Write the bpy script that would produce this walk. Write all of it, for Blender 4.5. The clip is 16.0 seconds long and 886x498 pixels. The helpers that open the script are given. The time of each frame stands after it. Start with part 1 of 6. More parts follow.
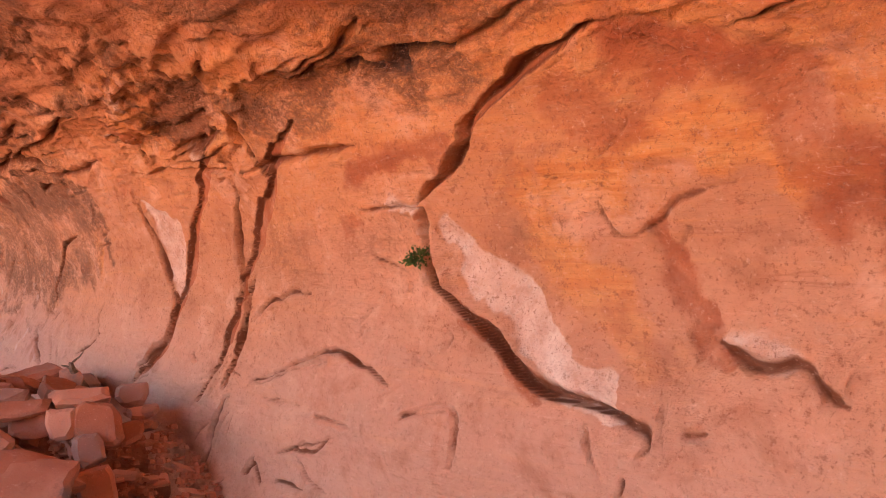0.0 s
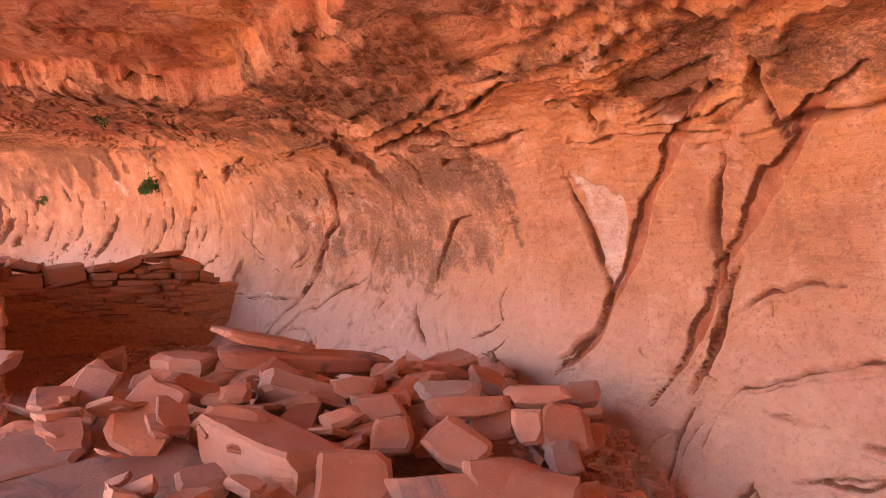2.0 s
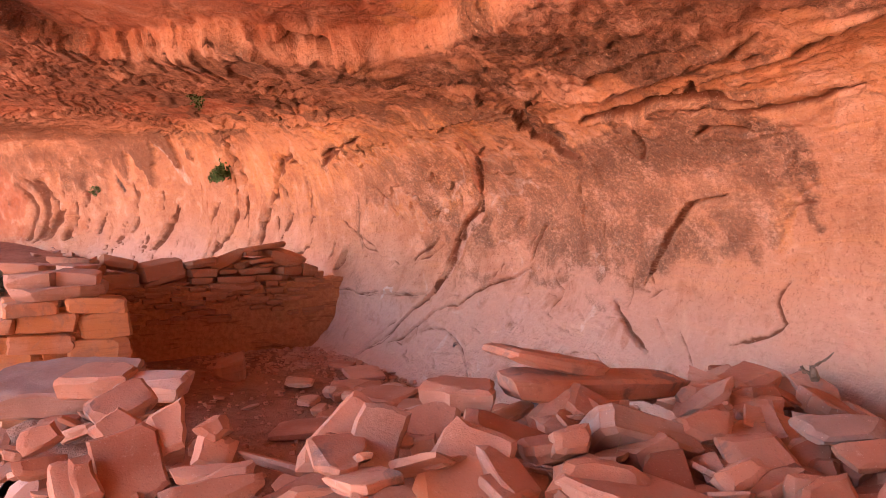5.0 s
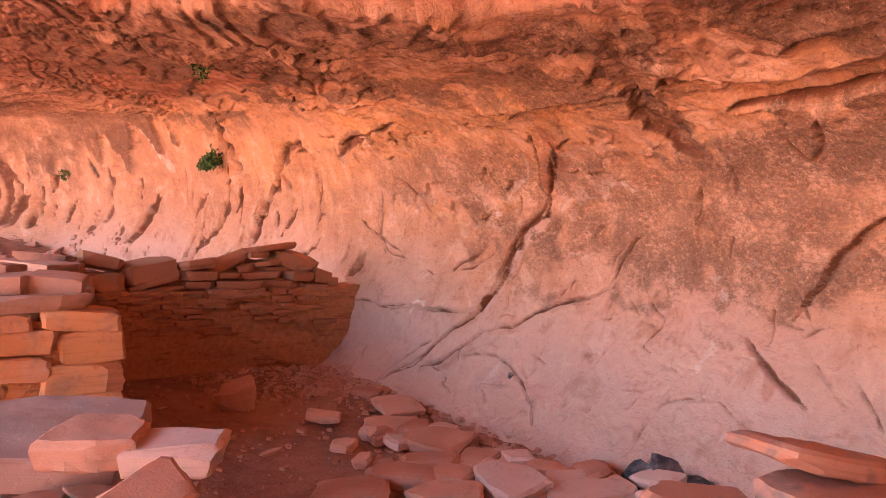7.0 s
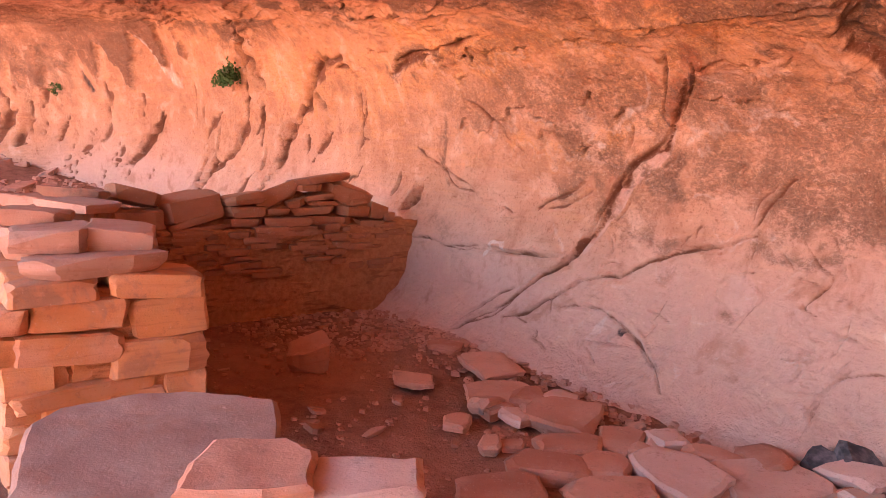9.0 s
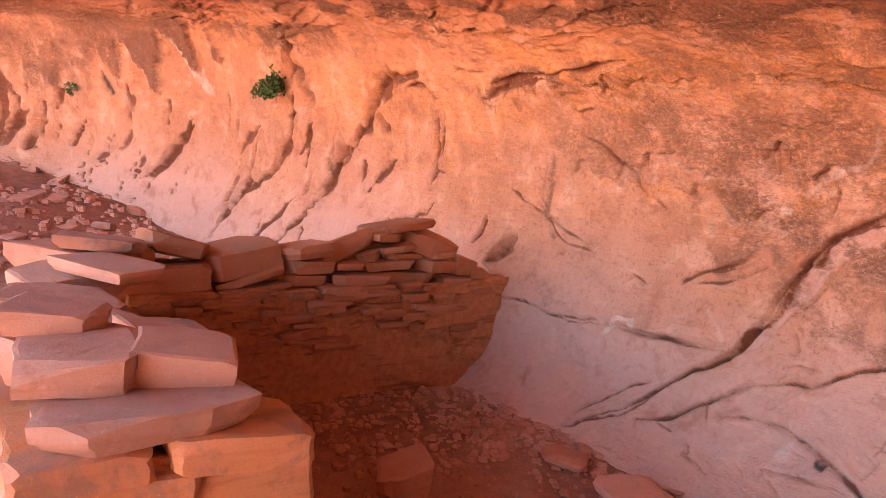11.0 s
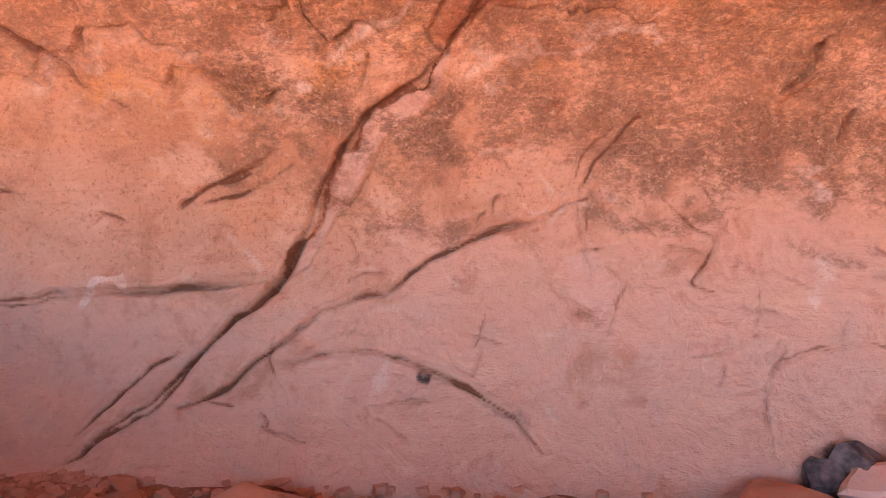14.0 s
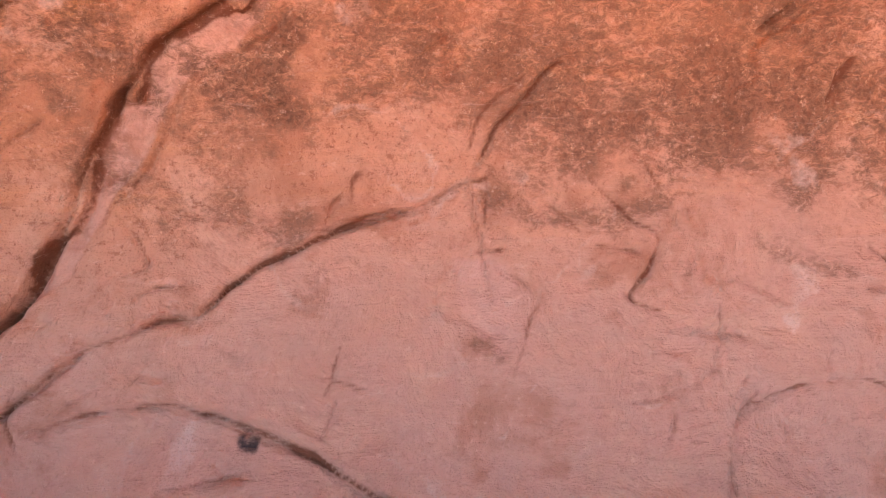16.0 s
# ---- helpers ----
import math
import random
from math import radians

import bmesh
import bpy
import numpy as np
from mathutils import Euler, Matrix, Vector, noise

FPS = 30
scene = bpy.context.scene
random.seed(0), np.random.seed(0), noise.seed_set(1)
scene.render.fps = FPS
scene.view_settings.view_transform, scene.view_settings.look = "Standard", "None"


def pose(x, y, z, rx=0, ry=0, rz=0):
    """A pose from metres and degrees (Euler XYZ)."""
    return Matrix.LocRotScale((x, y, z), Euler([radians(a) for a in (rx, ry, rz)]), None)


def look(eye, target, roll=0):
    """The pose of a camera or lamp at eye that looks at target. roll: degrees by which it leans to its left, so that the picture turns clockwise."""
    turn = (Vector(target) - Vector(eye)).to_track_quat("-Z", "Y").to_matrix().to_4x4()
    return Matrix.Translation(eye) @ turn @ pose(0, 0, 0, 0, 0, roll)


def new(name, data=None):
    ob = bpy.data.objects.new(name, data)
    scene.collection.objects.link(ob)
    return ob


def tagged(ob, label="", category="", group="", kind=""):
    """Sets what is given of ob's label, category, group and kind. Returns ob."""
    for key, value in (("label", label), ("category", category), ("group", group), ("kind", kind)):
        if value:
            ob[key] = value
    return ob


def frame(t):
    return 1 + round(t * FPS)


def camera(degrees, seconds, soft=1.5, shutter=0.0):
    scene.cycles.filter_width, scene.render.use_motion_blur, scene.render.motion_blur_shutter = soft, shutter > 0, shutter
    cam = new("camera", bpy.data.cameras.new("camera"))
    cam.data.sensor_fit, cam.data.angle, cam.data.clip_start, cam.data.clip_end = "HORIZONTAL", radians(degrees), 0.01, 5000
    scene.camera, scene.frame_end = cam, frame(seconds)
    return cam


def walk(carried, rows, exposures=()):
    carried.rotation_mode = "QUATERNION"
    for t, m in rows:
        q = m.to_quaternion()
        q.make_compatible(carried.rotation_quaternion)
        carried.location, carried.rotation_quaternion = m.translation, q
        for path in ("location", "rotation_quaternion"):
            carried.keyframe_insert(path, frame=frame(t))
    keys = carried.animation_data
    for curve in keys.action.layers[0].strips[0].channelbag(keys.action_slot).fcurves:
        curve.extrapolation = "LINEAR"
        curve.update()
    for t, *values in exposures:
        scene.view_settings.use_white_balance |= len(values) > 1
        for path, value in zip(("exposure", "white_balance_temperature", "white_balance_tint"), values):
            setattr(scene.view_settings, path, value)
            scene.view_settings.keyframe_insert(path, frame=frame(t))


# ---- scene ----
cam = camera(60.1, 16.0, 0.75)
PATH = [
    (0, (-0.101, -0.032, 1.263), (-1.404, 1.485, 1.294), 0.4),
    (0.5, (-0.298, -0.069, 1.25), (-1.781, 1.272, 1.248), 2.3),
    (0.7, (-0.393, -0.108, 1.248), (-1.913, 1.193, 1.249), 2.9),
    (1, (-0.588, -0.185, 1.251), (-2.129, 1.089, 1.228), 1.7),
    (1.5, (-0.884, -0.289, 1.244), (-2.47, 0.927, 1.202), 0.3),
    (2, (-1.231, -0.414, 1.277), (-2.936, 0.631, 1.241), 0.6),
    (2.1, (-1.263, -0.442, 1.28), (-2.988, 0.569, 1.233), 0.8),
    (2.5, (-1.522, -0.532, 1.275), (-3.279, 0.422, 1.237), 1.1),
    (3, (-1.733, -0.647, 1.279), (-3.492, 0.304, 1.241), 1.1),
    (3.5, (-1.993, -0.709, 1.276), (-3.75, 0.245, 1.221), -0.1),
    (4, (-2.188, -0.801, 1.282), (-3.942, 0.158, 1.217), 0.5),
    (4.5, (-2.382, -0.956, 1.269), (-4.116, 0.039, 1.193), 0.0),
    (4.7, (-2.447, -1.003, 1.275), (-4.172, 0.006, 1.193), -0.3),
    (6.8, (-3.655, -1.016, 1.332), (-5.327, 0.08, 1.288), 1.0),
    (7, (-3.776, -1.0, 1.306), (-5.446, 0.097, 1.233), 1.8),
    (7.5, (-4.146, -0.954, 1.357), (-5.852, 0.085, 1.257), 1.2),
    (8, (-4.358, -1.005, 1.398), (-6.109, -0.056, 1.21), 2.3),
    (8.5, (-4.584, -1.132, 1.375), (-6.239, -0.034, 1.143), 2.1),
    (9, (-4.788, -1.209, 1.386), (-6.405, -0.07, 1.096), 2.3),
    (9.5, (-5.147, -1.171, 1.411), (-6.764, -0.029, 1.125), 4.3),
    (9.7, (-5.27, -1.187, 1.458), (-6.915, -0.089, 1.159), 5.0),
    (12, (-6.824, -1.025, 1.565), (-8.342, 0.265, 1.385), 3.5),
    (12.5, (-7.148, -1.039, 1.579), (-8.324, 0.565, 1.378), -2.0),
    (13, (-7.264, -0.974, 1.607), (-8.162, 0.783, 1.276), -2.4),
    (13.5, (-7.354, -0.694, 1.559), (-7.93, 1.175, 1.14), -1.6),
    (14, (-7.404, -0.497, 1.497), (-7.598, 1.429, 0.995), -1.0),
    (14.5, (-7.331, -0.257, 1.465), (-7.249, 1.664, 0.913), -1.2),
    (15, (-7.346, 0.02, 1.425), (-7.212, 1.915, 0.798), -1.7),
    (15.5, (-7.326, 0.253, 1.395), (-7.218, 2.141, 0.746), 0.0),
    (16, (-7.362, 0.422, 1.348), (-7.258, 2.334, 0.77), 1.2),
]
walk(cam, [(t, look(eye, target, roll)) for t, eye, target, roll in PATH], [(0, 3.2, 7400, 10), (2.5, 3.36, 6950, 10), (4.5, 3.40, 6900, 10), (7, 3.48, 6800, 10), (9, 3.56, 6750, 10), (13, 3.47, 6850, 10), (14.5, 3.47, 7000, 10), (16, 3.40, 7100, 10)])

# ---- daylight: sun behind the cliff, on the unseen slopes added across the canyon; the alcove itself lies in open shade ----
SUN_ELEVATION, SUN_AZIMUTH = 58.0, 20.0
world = bpy.data.worlds.new("sky")
scene.world = world
world.use_nodes = True
wn = world.node_tree
sky = wn.nodes.new("ShaderNodeTexSky")
sky.sky_type, sky.sun_disc = "NISHITA", False
sky.sun_elevation, sky.sun_rotation = radians(SUN_ELEVATION), radians(SUN_AZIMUTH)
wn.links.new(sky.outputs[0], wn.nodes["Background"].inputs[0])
wn.nodes["Background"].inputs[1].default_value = 0.15
sun = new("sun", bpy.data.lights.new("sun", "SUN"))
sun.data.energy, sun.data.angle, sun.data.color = 5.0, radians(0.5), (1.0, 0.93, 0.82)
az, el = radians(SUN_AZIMUTH), radians(SUN_ELEVATION)
sun.matrix_world = look((0, 0, 0), (-math.sin(az) * math.cos(el), -math.cos(az) * math.cos(el), -math.sin(el)))

# ---- materials ----
def material(name, rough=0.9):
    m = bpy.data.materials.new(name)
    m.use_nodes = True
    m.node_tree.nodes["Principled BSDF"].inputs["Roughness"].default_value = rough
    m.node_tree.nodes["Principled BSDF"].inputs["Specular IOR Level"].default_value = 0.25
    return m


class Tree:
    """Short hand for a node tree."""
    def __init__(self, m):
        self.t, self.bsdf = m.node_tree, m.node_tree.nodes["Principled BSDF"]
        self.where = self.t.nodes.new("ShaderNodeTexCoord").outputs["Object"]

    def put(self, value, socket):
        if hasattr(value, "is_output"):
            self.t.links.new(value, socket)
        else:
            socket.default_value = value

    def stretch(self, sx, sy, sz, source=None):
        n = self.t.nodes.new("ShaderNodeMapping")
        n.inputs["Scale"].default_value = (sx, sy, sz)
        self.put(source or self.where, n.inputs["Vector"])
        return n.outputs[0]

    def noise(self, scale, detail=4.0, rough=0.6, vector=None, distort=0.0):
        n = self.t.nodes.new("ShaderNodeTexNoise")
        n.inputs["Scale"].default_value, n.inputs["Detail"].default_value = scale, detail
        n.inputs["Roughness"].default_value, n.inputs["Distortion"].default_value = rough, distort
        self.put(vector or self.where, n.inputs["Vector"])
        return n.outputs[0]

    def cells(self, scale, vector=None, feature="F1"):
        n = self.t.nodes.new("ShaderNodeTexVoronoi")
        n.feature = feature
        n.inputs["Scale"].default_value = scale
        self.put(vector or self.where, n.inputs["Vector"])
        return n.outputs[0]

    def span(self, value, a, b, lo=0.0, hi=1.0):
        n = self.t.nodes.new("ShaderNodeMapRange")
        n.interpolation_type = "SMOOTHSTEP"
        for i, v in enumerate((value, a, b, lo, hi)):
            self.put(v, n.inputs[i])
        return n.outputs[0]

    def maths(self, kind, a, b):
        n = self.t.nodes.new("ShaderNodeMath")
        n.operation = kind
        self.put(a, n.inputs[0]), self.put(b, n.inputs[1])
        return n.outputs[0]

    def mix(self, f, a, b, kind="MIX"):
        n = self.t.nodes.new("ShaderNodeMix")
        n.data_type, n.blend_type = "RGBA", kind
        self.put(f, n.inputs[0])
        for v, s in ((a, n.inputs[6]), (b, n.inputs[7])):
            self.put(v if hasattr(v, "is_output") else (*v, 1.0), s)
        return n.outputs[2]

    def read(self, name):
        n = self.t.nodes.new("ShaderNodeAttribute")
        n.attribute_name = name
        return n.outputs["Fac"]

    def chance(self):
        return self.t.nodes.new("ShaderNodeObjectInfo").outputs["Random"]

    def bump(self, height, distance, strength=1.0, under=None):
        n = self.t.nodes.new("ShaderNodeBump")
        n.inputs["Strength"].default_value, n.inputs["Distance"].default_value = strength, distance
        self.put(height, n.inputs["Height"])
        if under:
            self.put(under, n.inputs["Normal"])
        return n.outputs[0]

    def finish(self, colour, normal=None, rough=None):
        self.put(colour, self.bsdf.inputs["Base Color"])
        if normal:
            self.put(normal, self.bsdf.inputs["Normal"])
        if rough is not None:
            self.put(rough, self.bsdf.inputs["Roughness"])


def rock_material():
    m = material("sandstone_cliff")
    t = Tree(m)
    bed = t.noise(3.0, 6, 0.65, t.stretch(0.5, 0.5, 5.0), 0.6)
    lines = t.noise(9.0, 5, 0.7, t.stretch(0.35, 0.35, 4.0), 0.4)
    broad, mid, fine, speck = t.noise(0.9, 4, 0.55), t.noise(4.0, 6, 0.65, None, 0.4), t.noise(16, 6, 0.7), t.noise(75, 4, 0.7)

    def ragged(name, lo=0.18, hi=0.88, bite=0.9):
        grain = t.maths("MULTIPLY", t.maths("SUBTRACT", t.maths("ADD", t.maths("MULTIPLY", fine, 0.6), t.maths("MULTIPLY", speck, 0.4)), 0.5), bite)
        return t.span(t.maths("ADD", t.read(name), grain), lo, hi)

    c = t.mix(t.span(broad, 0.35, 0.65), (0.50, 0.25, 0.145), (0.61, 0.325, 0.20))
    c = t.mix(t.span(bed, 0.50, 0.72, 0, 0.6), c, (0.67, 0.33, 0.15))
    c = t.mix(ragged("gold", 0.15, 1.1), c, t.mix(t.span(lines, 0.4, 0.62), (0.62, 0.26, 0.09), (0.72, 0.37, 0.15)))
    # pink sandstone tone, lightened to carry the low wall's sky light
    c = t.mix(t.maths("MULTIPLY", t.read("pink_tone"), 0.9), c, t.mix(t.span(mid, 0.38, 0.62), (0.60, 0.37, 0.30), (0.71, 0.46, 0.38)))
    c = t.mix(t.span(mid, 0.50, 0.68, 0, 0.6), c, (0.40, 0.18, 0.105))
    c = t.mix(t.maths("MULTIPLY", t.span(lines, 0.56, 0.72, 0, 0.55), t.maths("SUBTRACT", 1.0, t.read("pink_tone"))), c, (0.36, 0.16, 0.09))
    c = t.mix(t.span(mid, 0.48, 0.32, 0, 0.55), c, (0.72, 0.46, 0.34))
    c = t.mix(t.maths("MULTIPLY", ragged("rust"), t.span(mid, 0.3, 0.6, 0.5, 0.95)), c, t.mix(t.span(fine, 0.3, 0.7), (0.30, 0.085, 0.045), (0.47, 0.16, 0.075)))
    flake = t.noise(38, 9, 0.8, t.stretch(0.8, 0.8, 1.3), 0.6)
    cover = t.span(t.maths("ADD", t.maths("ADD", t.maths("MULTIPLY", flake, 0.7), t.maths("MULTIPLY", mid, 0.3)), t.maths("MULTIPLY", t.read("stain"), 0.20)), 0.505, 0.665)
    cover = t.maths("MULTIPLY", cover, t.span(t.read("stain"), 0.0, 0.82, 0.0, 0.92))
    c = t.mix(cover, c, t.mix(t.span(speck, 0.4, 0.6), (0.13, 0.072, 0.046), (0.25, 0.13, 0.08)))
    c = t.mix(t.maths("MULTIPLY", t.span(t.noise(30, 8, 0.8), 0.58, 0.68), t.span(t.read("stain"), 0.1, 0.5, 0.0, 0.8)), c, (0.76, 0.48, 0.31))
    c = t.mix(t.maths("MULTIPLY", ragged("pale", 0.2, 0.85), t.span(mid, 0.62, 0.35, 0.55, 0.95)), c, t.mix(t.span(fine, 0.35, 0.6), (0.60, 0.43, 0.35), (0.80, 0.69, 0.61)))
    # the shade inside cracks is painted into the colour as dark rusty brown
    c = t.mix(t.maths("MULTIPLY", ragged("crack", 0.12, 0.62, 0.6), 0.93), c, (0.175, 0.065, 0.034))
    # near black for soot, and for shade painted into small holes
    c = t.mix(ragged("soot_and_shade"), c, (0.045, 0.038, 0.04))
    bare = t.span(t.read("pink_tone"), 0.2, 0.8, 1.0, 0.25)
    streak = t.noise(14, 7, 0.72, t.stretch(0.45, 0.45, 2.2), 1.2)
    c = t.mix(t.maths("MULTIPLY", t.span(speck, 0.56, 0.70, 0, 0.7), bare), c, (0.25, 0.10, 0.06))
    c = t.mix(t.maths("MULTIPLY", t.span(t.noise(32, 7, 0.78), 0.53, 0.66, 0, 0.65), bare), c, (0.28, 0.12, 0.07))
    c = t.mix(t.span(t.noise(46, 5, 0.75), 0.57, 0.72, 0, 0.5), c, (0.76, 0.52, 0.40))
    c = t.mix(t.span(streak, 0.56, 0.70, 0, 0.22), c, (0.36, 0.19, 0.14))
    c = t.mix(t.span(streak, 0.42, 0.30, 0, 0.25), c, (0.78, 0.54, 0.44))
    n = t.bump(t.maths("ADD", mid, t.maths("MULTIPLY", lines, 0.15)), 0.07, 0.7)
    n = t.bump(fine, 0.025, 0.6, n)
    n = t.bump(speck, 0.005, 0.7, n)
    t.finish(c, n, t.span(fine, 0.3, 0.7, 0.8, 0.95))
    return m


def stone_material(name, a, b, patina, worn=(0.62, 0.36, 0.27), scaled=False):
    """Broken sandstone: every piece has its own tone, bedding lines and a darker skin in places."""
    m = material(name)
    t = Tree(m)
    pick = t.chance()
    if scaled:
        here = t.t.nodes.new("ShaderNodeVectorMath")
        t.put(t.t.nodes.new("ShaderNodeNewGeometry").outputs["Position"], here.inputs[0])
        t.put(t.maths("MULTIPLY", pick, 40.0), here.inputs[1])
        t.where = here.outputs[0]
    broad, grit = t.noise(3.5, 5, 0.6), t.noise(120, 3, 0.6)
    bed = t.noise(9, 4, 0.6, t.stretch(0.4, 0.4, 5.0), 0.3)
    c = t.mix(pick, a, b)
    c = t.mix(t.span(broad, 0.38, 0.66, 0, 0.6), c, worn)
    c = t.mix(t.span(bed, 0.5, 0.7, 0, 0.35), c, (0.40, 0.16, 0.085))
    skin = t.maths("MULTIPLY", t.span(t.maths("FRACT", t.maths("MULTIPLY", pick, 7.3), 0.0), 0.5, 0.9, 0.15, 0.95), t.span(t.noise(5, 5, 0.6, None, 0.8), 0.52, 0.66))
    c = t.mix(skin, c, patina)
    c = t.mix(t.span(grit, 0.62, 0.74, 0, 0.4), c, (0.22, 0.09, 0.06))
    c = t.mix(t.span(t.noise(13, 9, 0.78), 0.54, 0.68, 0, 0.45), c, (0.29, 0.13, 0.09))
    c = t.mix(t.span(t.noise(21, 6, 0.75), 0.60, 0.72, 0, 0.5), c, (0.70, 0.47, 0.38))
    c = t.mix(t.span(grit, 0.36, 0.26, 0, 0.5), c, (0.72, 0.52, 0.43))
    n = t.bump(bed, 0.010, 0.3)
    n = t.bump(t.noise(24, 10, 0.62), 0.008, 0.35, n)
    n = t.bump(grit, 0.003, 0.5, n)
    t.finish(c, n, 0.9)
    return m


def earth_material():
    m = material("red_earth", 0.97)
    t = Tree(m)
    broad, fine, grit = t.noise(0.7, 5, 0.6), t.noise(9, 6, 0.7), t.noise(60, 4, 0.7)
    c = t.mix(t.span(fine, 0.35, 0.65), (0.25, 0.105, 0.068), (0.36, 0.165, 0.11))
    c = t.mix(t.span(broad, 0.4, 0.65, 0, 0.6), c, (0.50, 0.25, 0.17))
    c = t.mix(t.span(grit, 0.58, 0.7, 0, 0.6), c, (0.55, 0.31, 0.23))
    c = t.mix(t.span(t.noise(33, 3), 0.62, 0.7, 0, 0.6), c, (0.20, 0.085, 0.06))
    n = t.bump(fine, 0.05, 0.6)
    n = t.bump(grit, 0.012, 0.7, n)
    t.finish(c, n)
    return m


def mud_material():
    m = material("mud_mortar", 0.95)
    t = Tree(m)
    lines, fine = t.noise(5, 5, 0.6, t.stretch(0.5, 0.5, 3.2), 0.8), t.noise(24, 5, 0.65)
    c = t.mix(t.span(fine, 0.3, 0.7), (0.43, 0.175, 0.082), (0.56, 0.25, 0.125))
    c = t.mix(t.span(lines, 0.56, 0.64, 0, 0.5), c, (0.20, 0.07, 0.035))
    n = t.bump(lines, 0.05, 0.6)
    n = t.bump(fine, 0.02, 0.7, n)
    t.finish(c, n)
    return m


def plain_material(name, a, b, scale=30, rough=0.8):
    m = material(name, rough)
    t = Tree(m)
    f = t.noise(scale, 4)
    t.finish(t.mix(t.span(f, 0.35, 0.65), a, b), t.bump(f, 0.005, 0.5))
    return m


ROCK, EARTH, MUD = rock_material(), earth_material(), mud_material()
RUBBLE = stone_material("fallen_sandstone", (0.40, 0.155, 0.095), (0.68, 0.37, 0.265), (0.26, 0.19, 0.17))
COURSE = stone_material("masonry_sandstone", (0.56, 0.235, 0.10), (0.68, 0.335, 0.155), (0.40, 0.23, 0.16), scaled=True)
GREY = stone_material("weathered_slab", (0.44, 0.25, 0.195), (0.36, 0.235, 0.20), (0.22, 0.17, 0.155), (0.50, 0.34, 0.28))
# darker copy of the masonry: the far wall's shade is in these colours
SHADED_COURSE = stone_material("shaded_masonry_sandstone", (0.36, 0.14, 0.07), (0.48, 0.21, 0.115), (0.26, 0.13, 0.09), (0.46, 0.22, 0.13), scaled=True)
CHIP = stone_material("sandstone_chips", (0.36, 0.14, 0.085), (0.66, 0.36, 0.26), (0.26, 0.19, 0.17), scaled=True)
CAP = stone_material("capping_sandstone", (0.56, 0.30, 0.21), (0.46, 0.28, 0.22), (0.30, 0.21, 0.18), (0.60, 0.37, 0.28), scaled=True)
PALE = stone_material("pale_sandstone", (0.60, 0.37, 0.29), (0.68, 0.46, 0.38), (0.45, 0.30, 0.25), (0.70, 0.49, 0.41))
CHAR = plain_material("charcoal_grey_stone", (0.055, 0.05, 0.055), (0.20, 0.165, 0.165), 14, 0.95)
LEAF = plain_material("green_leaf", (0.05, 0.12, 0.03), (0.10, 0.17, 0.05), 20, 0.7)
SAGE = plain_material("grey_green_leaf", (0.10, 0.12, 0.085), (0.18, 0.19, 0.14), 20, 0.8)
STRAW = plain_material("dry_grass", (0.42, 0.33, 0.19), (0.55, 0.45, 0.28), 20, 0.8)
WOOD = plain_material("weathered_wood", (0.20, 0.14, 0.10), (0.32, 0.24, 0.18), 40, 0.85)

# ---- the alcove: one long hollow in the cliff, its back wall along x, its roof leaning out over the walker ----
def lattice(i, j, k, seed):
    n = (i * 73856093) ^ (j * 19349663) ^ (k * 83492791) ^ (seed * 374761393)
    n = ((n ^ (n >> 13)) * 1274126177) & 0xFFFFFFFF
    n = ((n ^ (n >> 16)) * 668265263) & 0xFFFFFFFF
    return ((n >> 8) & 0xFFFF) / 32767.5 - 1.0


def vnoise(x, y, z, seed=0):
    """Smooth noise from -1 to 1 over arrays."""
    i, j, k = np.floor(x).astype(np.int64), np.floor(y).astype(np.int64), np.floor(z).astype(np.int64)
    a, b, c = x - i, y - j, z - k
    a, b, c = a * a * (3 - 2 * a), b * b * (3 - 2 * b), c * c * (3 - 2 * c)
    out = 0
    for di in (0, 1):
        for dj in (0, 1):
            for dk in (0, 1):
                out = out + lattice(i + di, j + dj, k + dk, seed) * (a if di else 1 - a) * (b if dj else 1 - b) * (c if dk else 1 - c)
    return out


def fbm(x, y, z, scale, octaves, seed=0, gain=0.5):
    out, amp, f = 0, 1.0, 1.0 / scale
    for o in range(octaves):
        out = out + amp * vnoise(x * f + 17.3 * o, y * f, z * f - 9.1 * o, seed + o)
        amp, f = amp * gain, f * 2.03
    return out


def fbm2(x, y, scale, octaves, seed=0, gain=0.5):
    """The same over a plane, twice as quick."""
    out, amp, f = 0, 1.0, 1.0 / scale
    for o in range(octaves):
        u, v = x * f + 17.3 * o, y * f - 9.1 * o
        i, j = np.floor(u).astype(np.int64), np.floor(v).astype(np.int64)
        a, b = u - i, v - j
        a, b = a * a * (3 - 2 * a), b * b * (3 - 2 * b)
        s = seed + o
        top = lattice(i, j + 1, 0, s) * (1 - a) + lattice(i + 1, j + 1, 0, s) * a
        low = lattice(i, j, 0, s) * (1 - a) + lattice(i + 1, j, 0, s) * a
        out = out + amp * (low * (1 - b) + top * b)
        amp, f = amp * gain, f * 2.03
    return out


def smooth(a, b, t):
    t = np.clip((t - a) / (b - a), 0, 1)
    return t * t * (3 - 2 * t)


def spline(knots, n):
    """Points along a Catmull-Rom curve through the knots."""
    k = np.array(knots, float)
    k = np.vstack([2 * k[0] - k[1], k, 2 * k[-1] - k[-2]])
    u = np.linspace(0, len(k) - 3 - 1e-9, n)
    i = u.astype(int)
    t = (u - i)[:, None]
    a, b, c, d = k[i], k[i + 1], k[i + 2], k[i + 3]
    return 0.5 * (2 * b + (c - a) * t + (2 * a - 5 * b + 4 * c - d) * t ** 2 + (3 * b - a - 3 * c + d) * t ** 3)


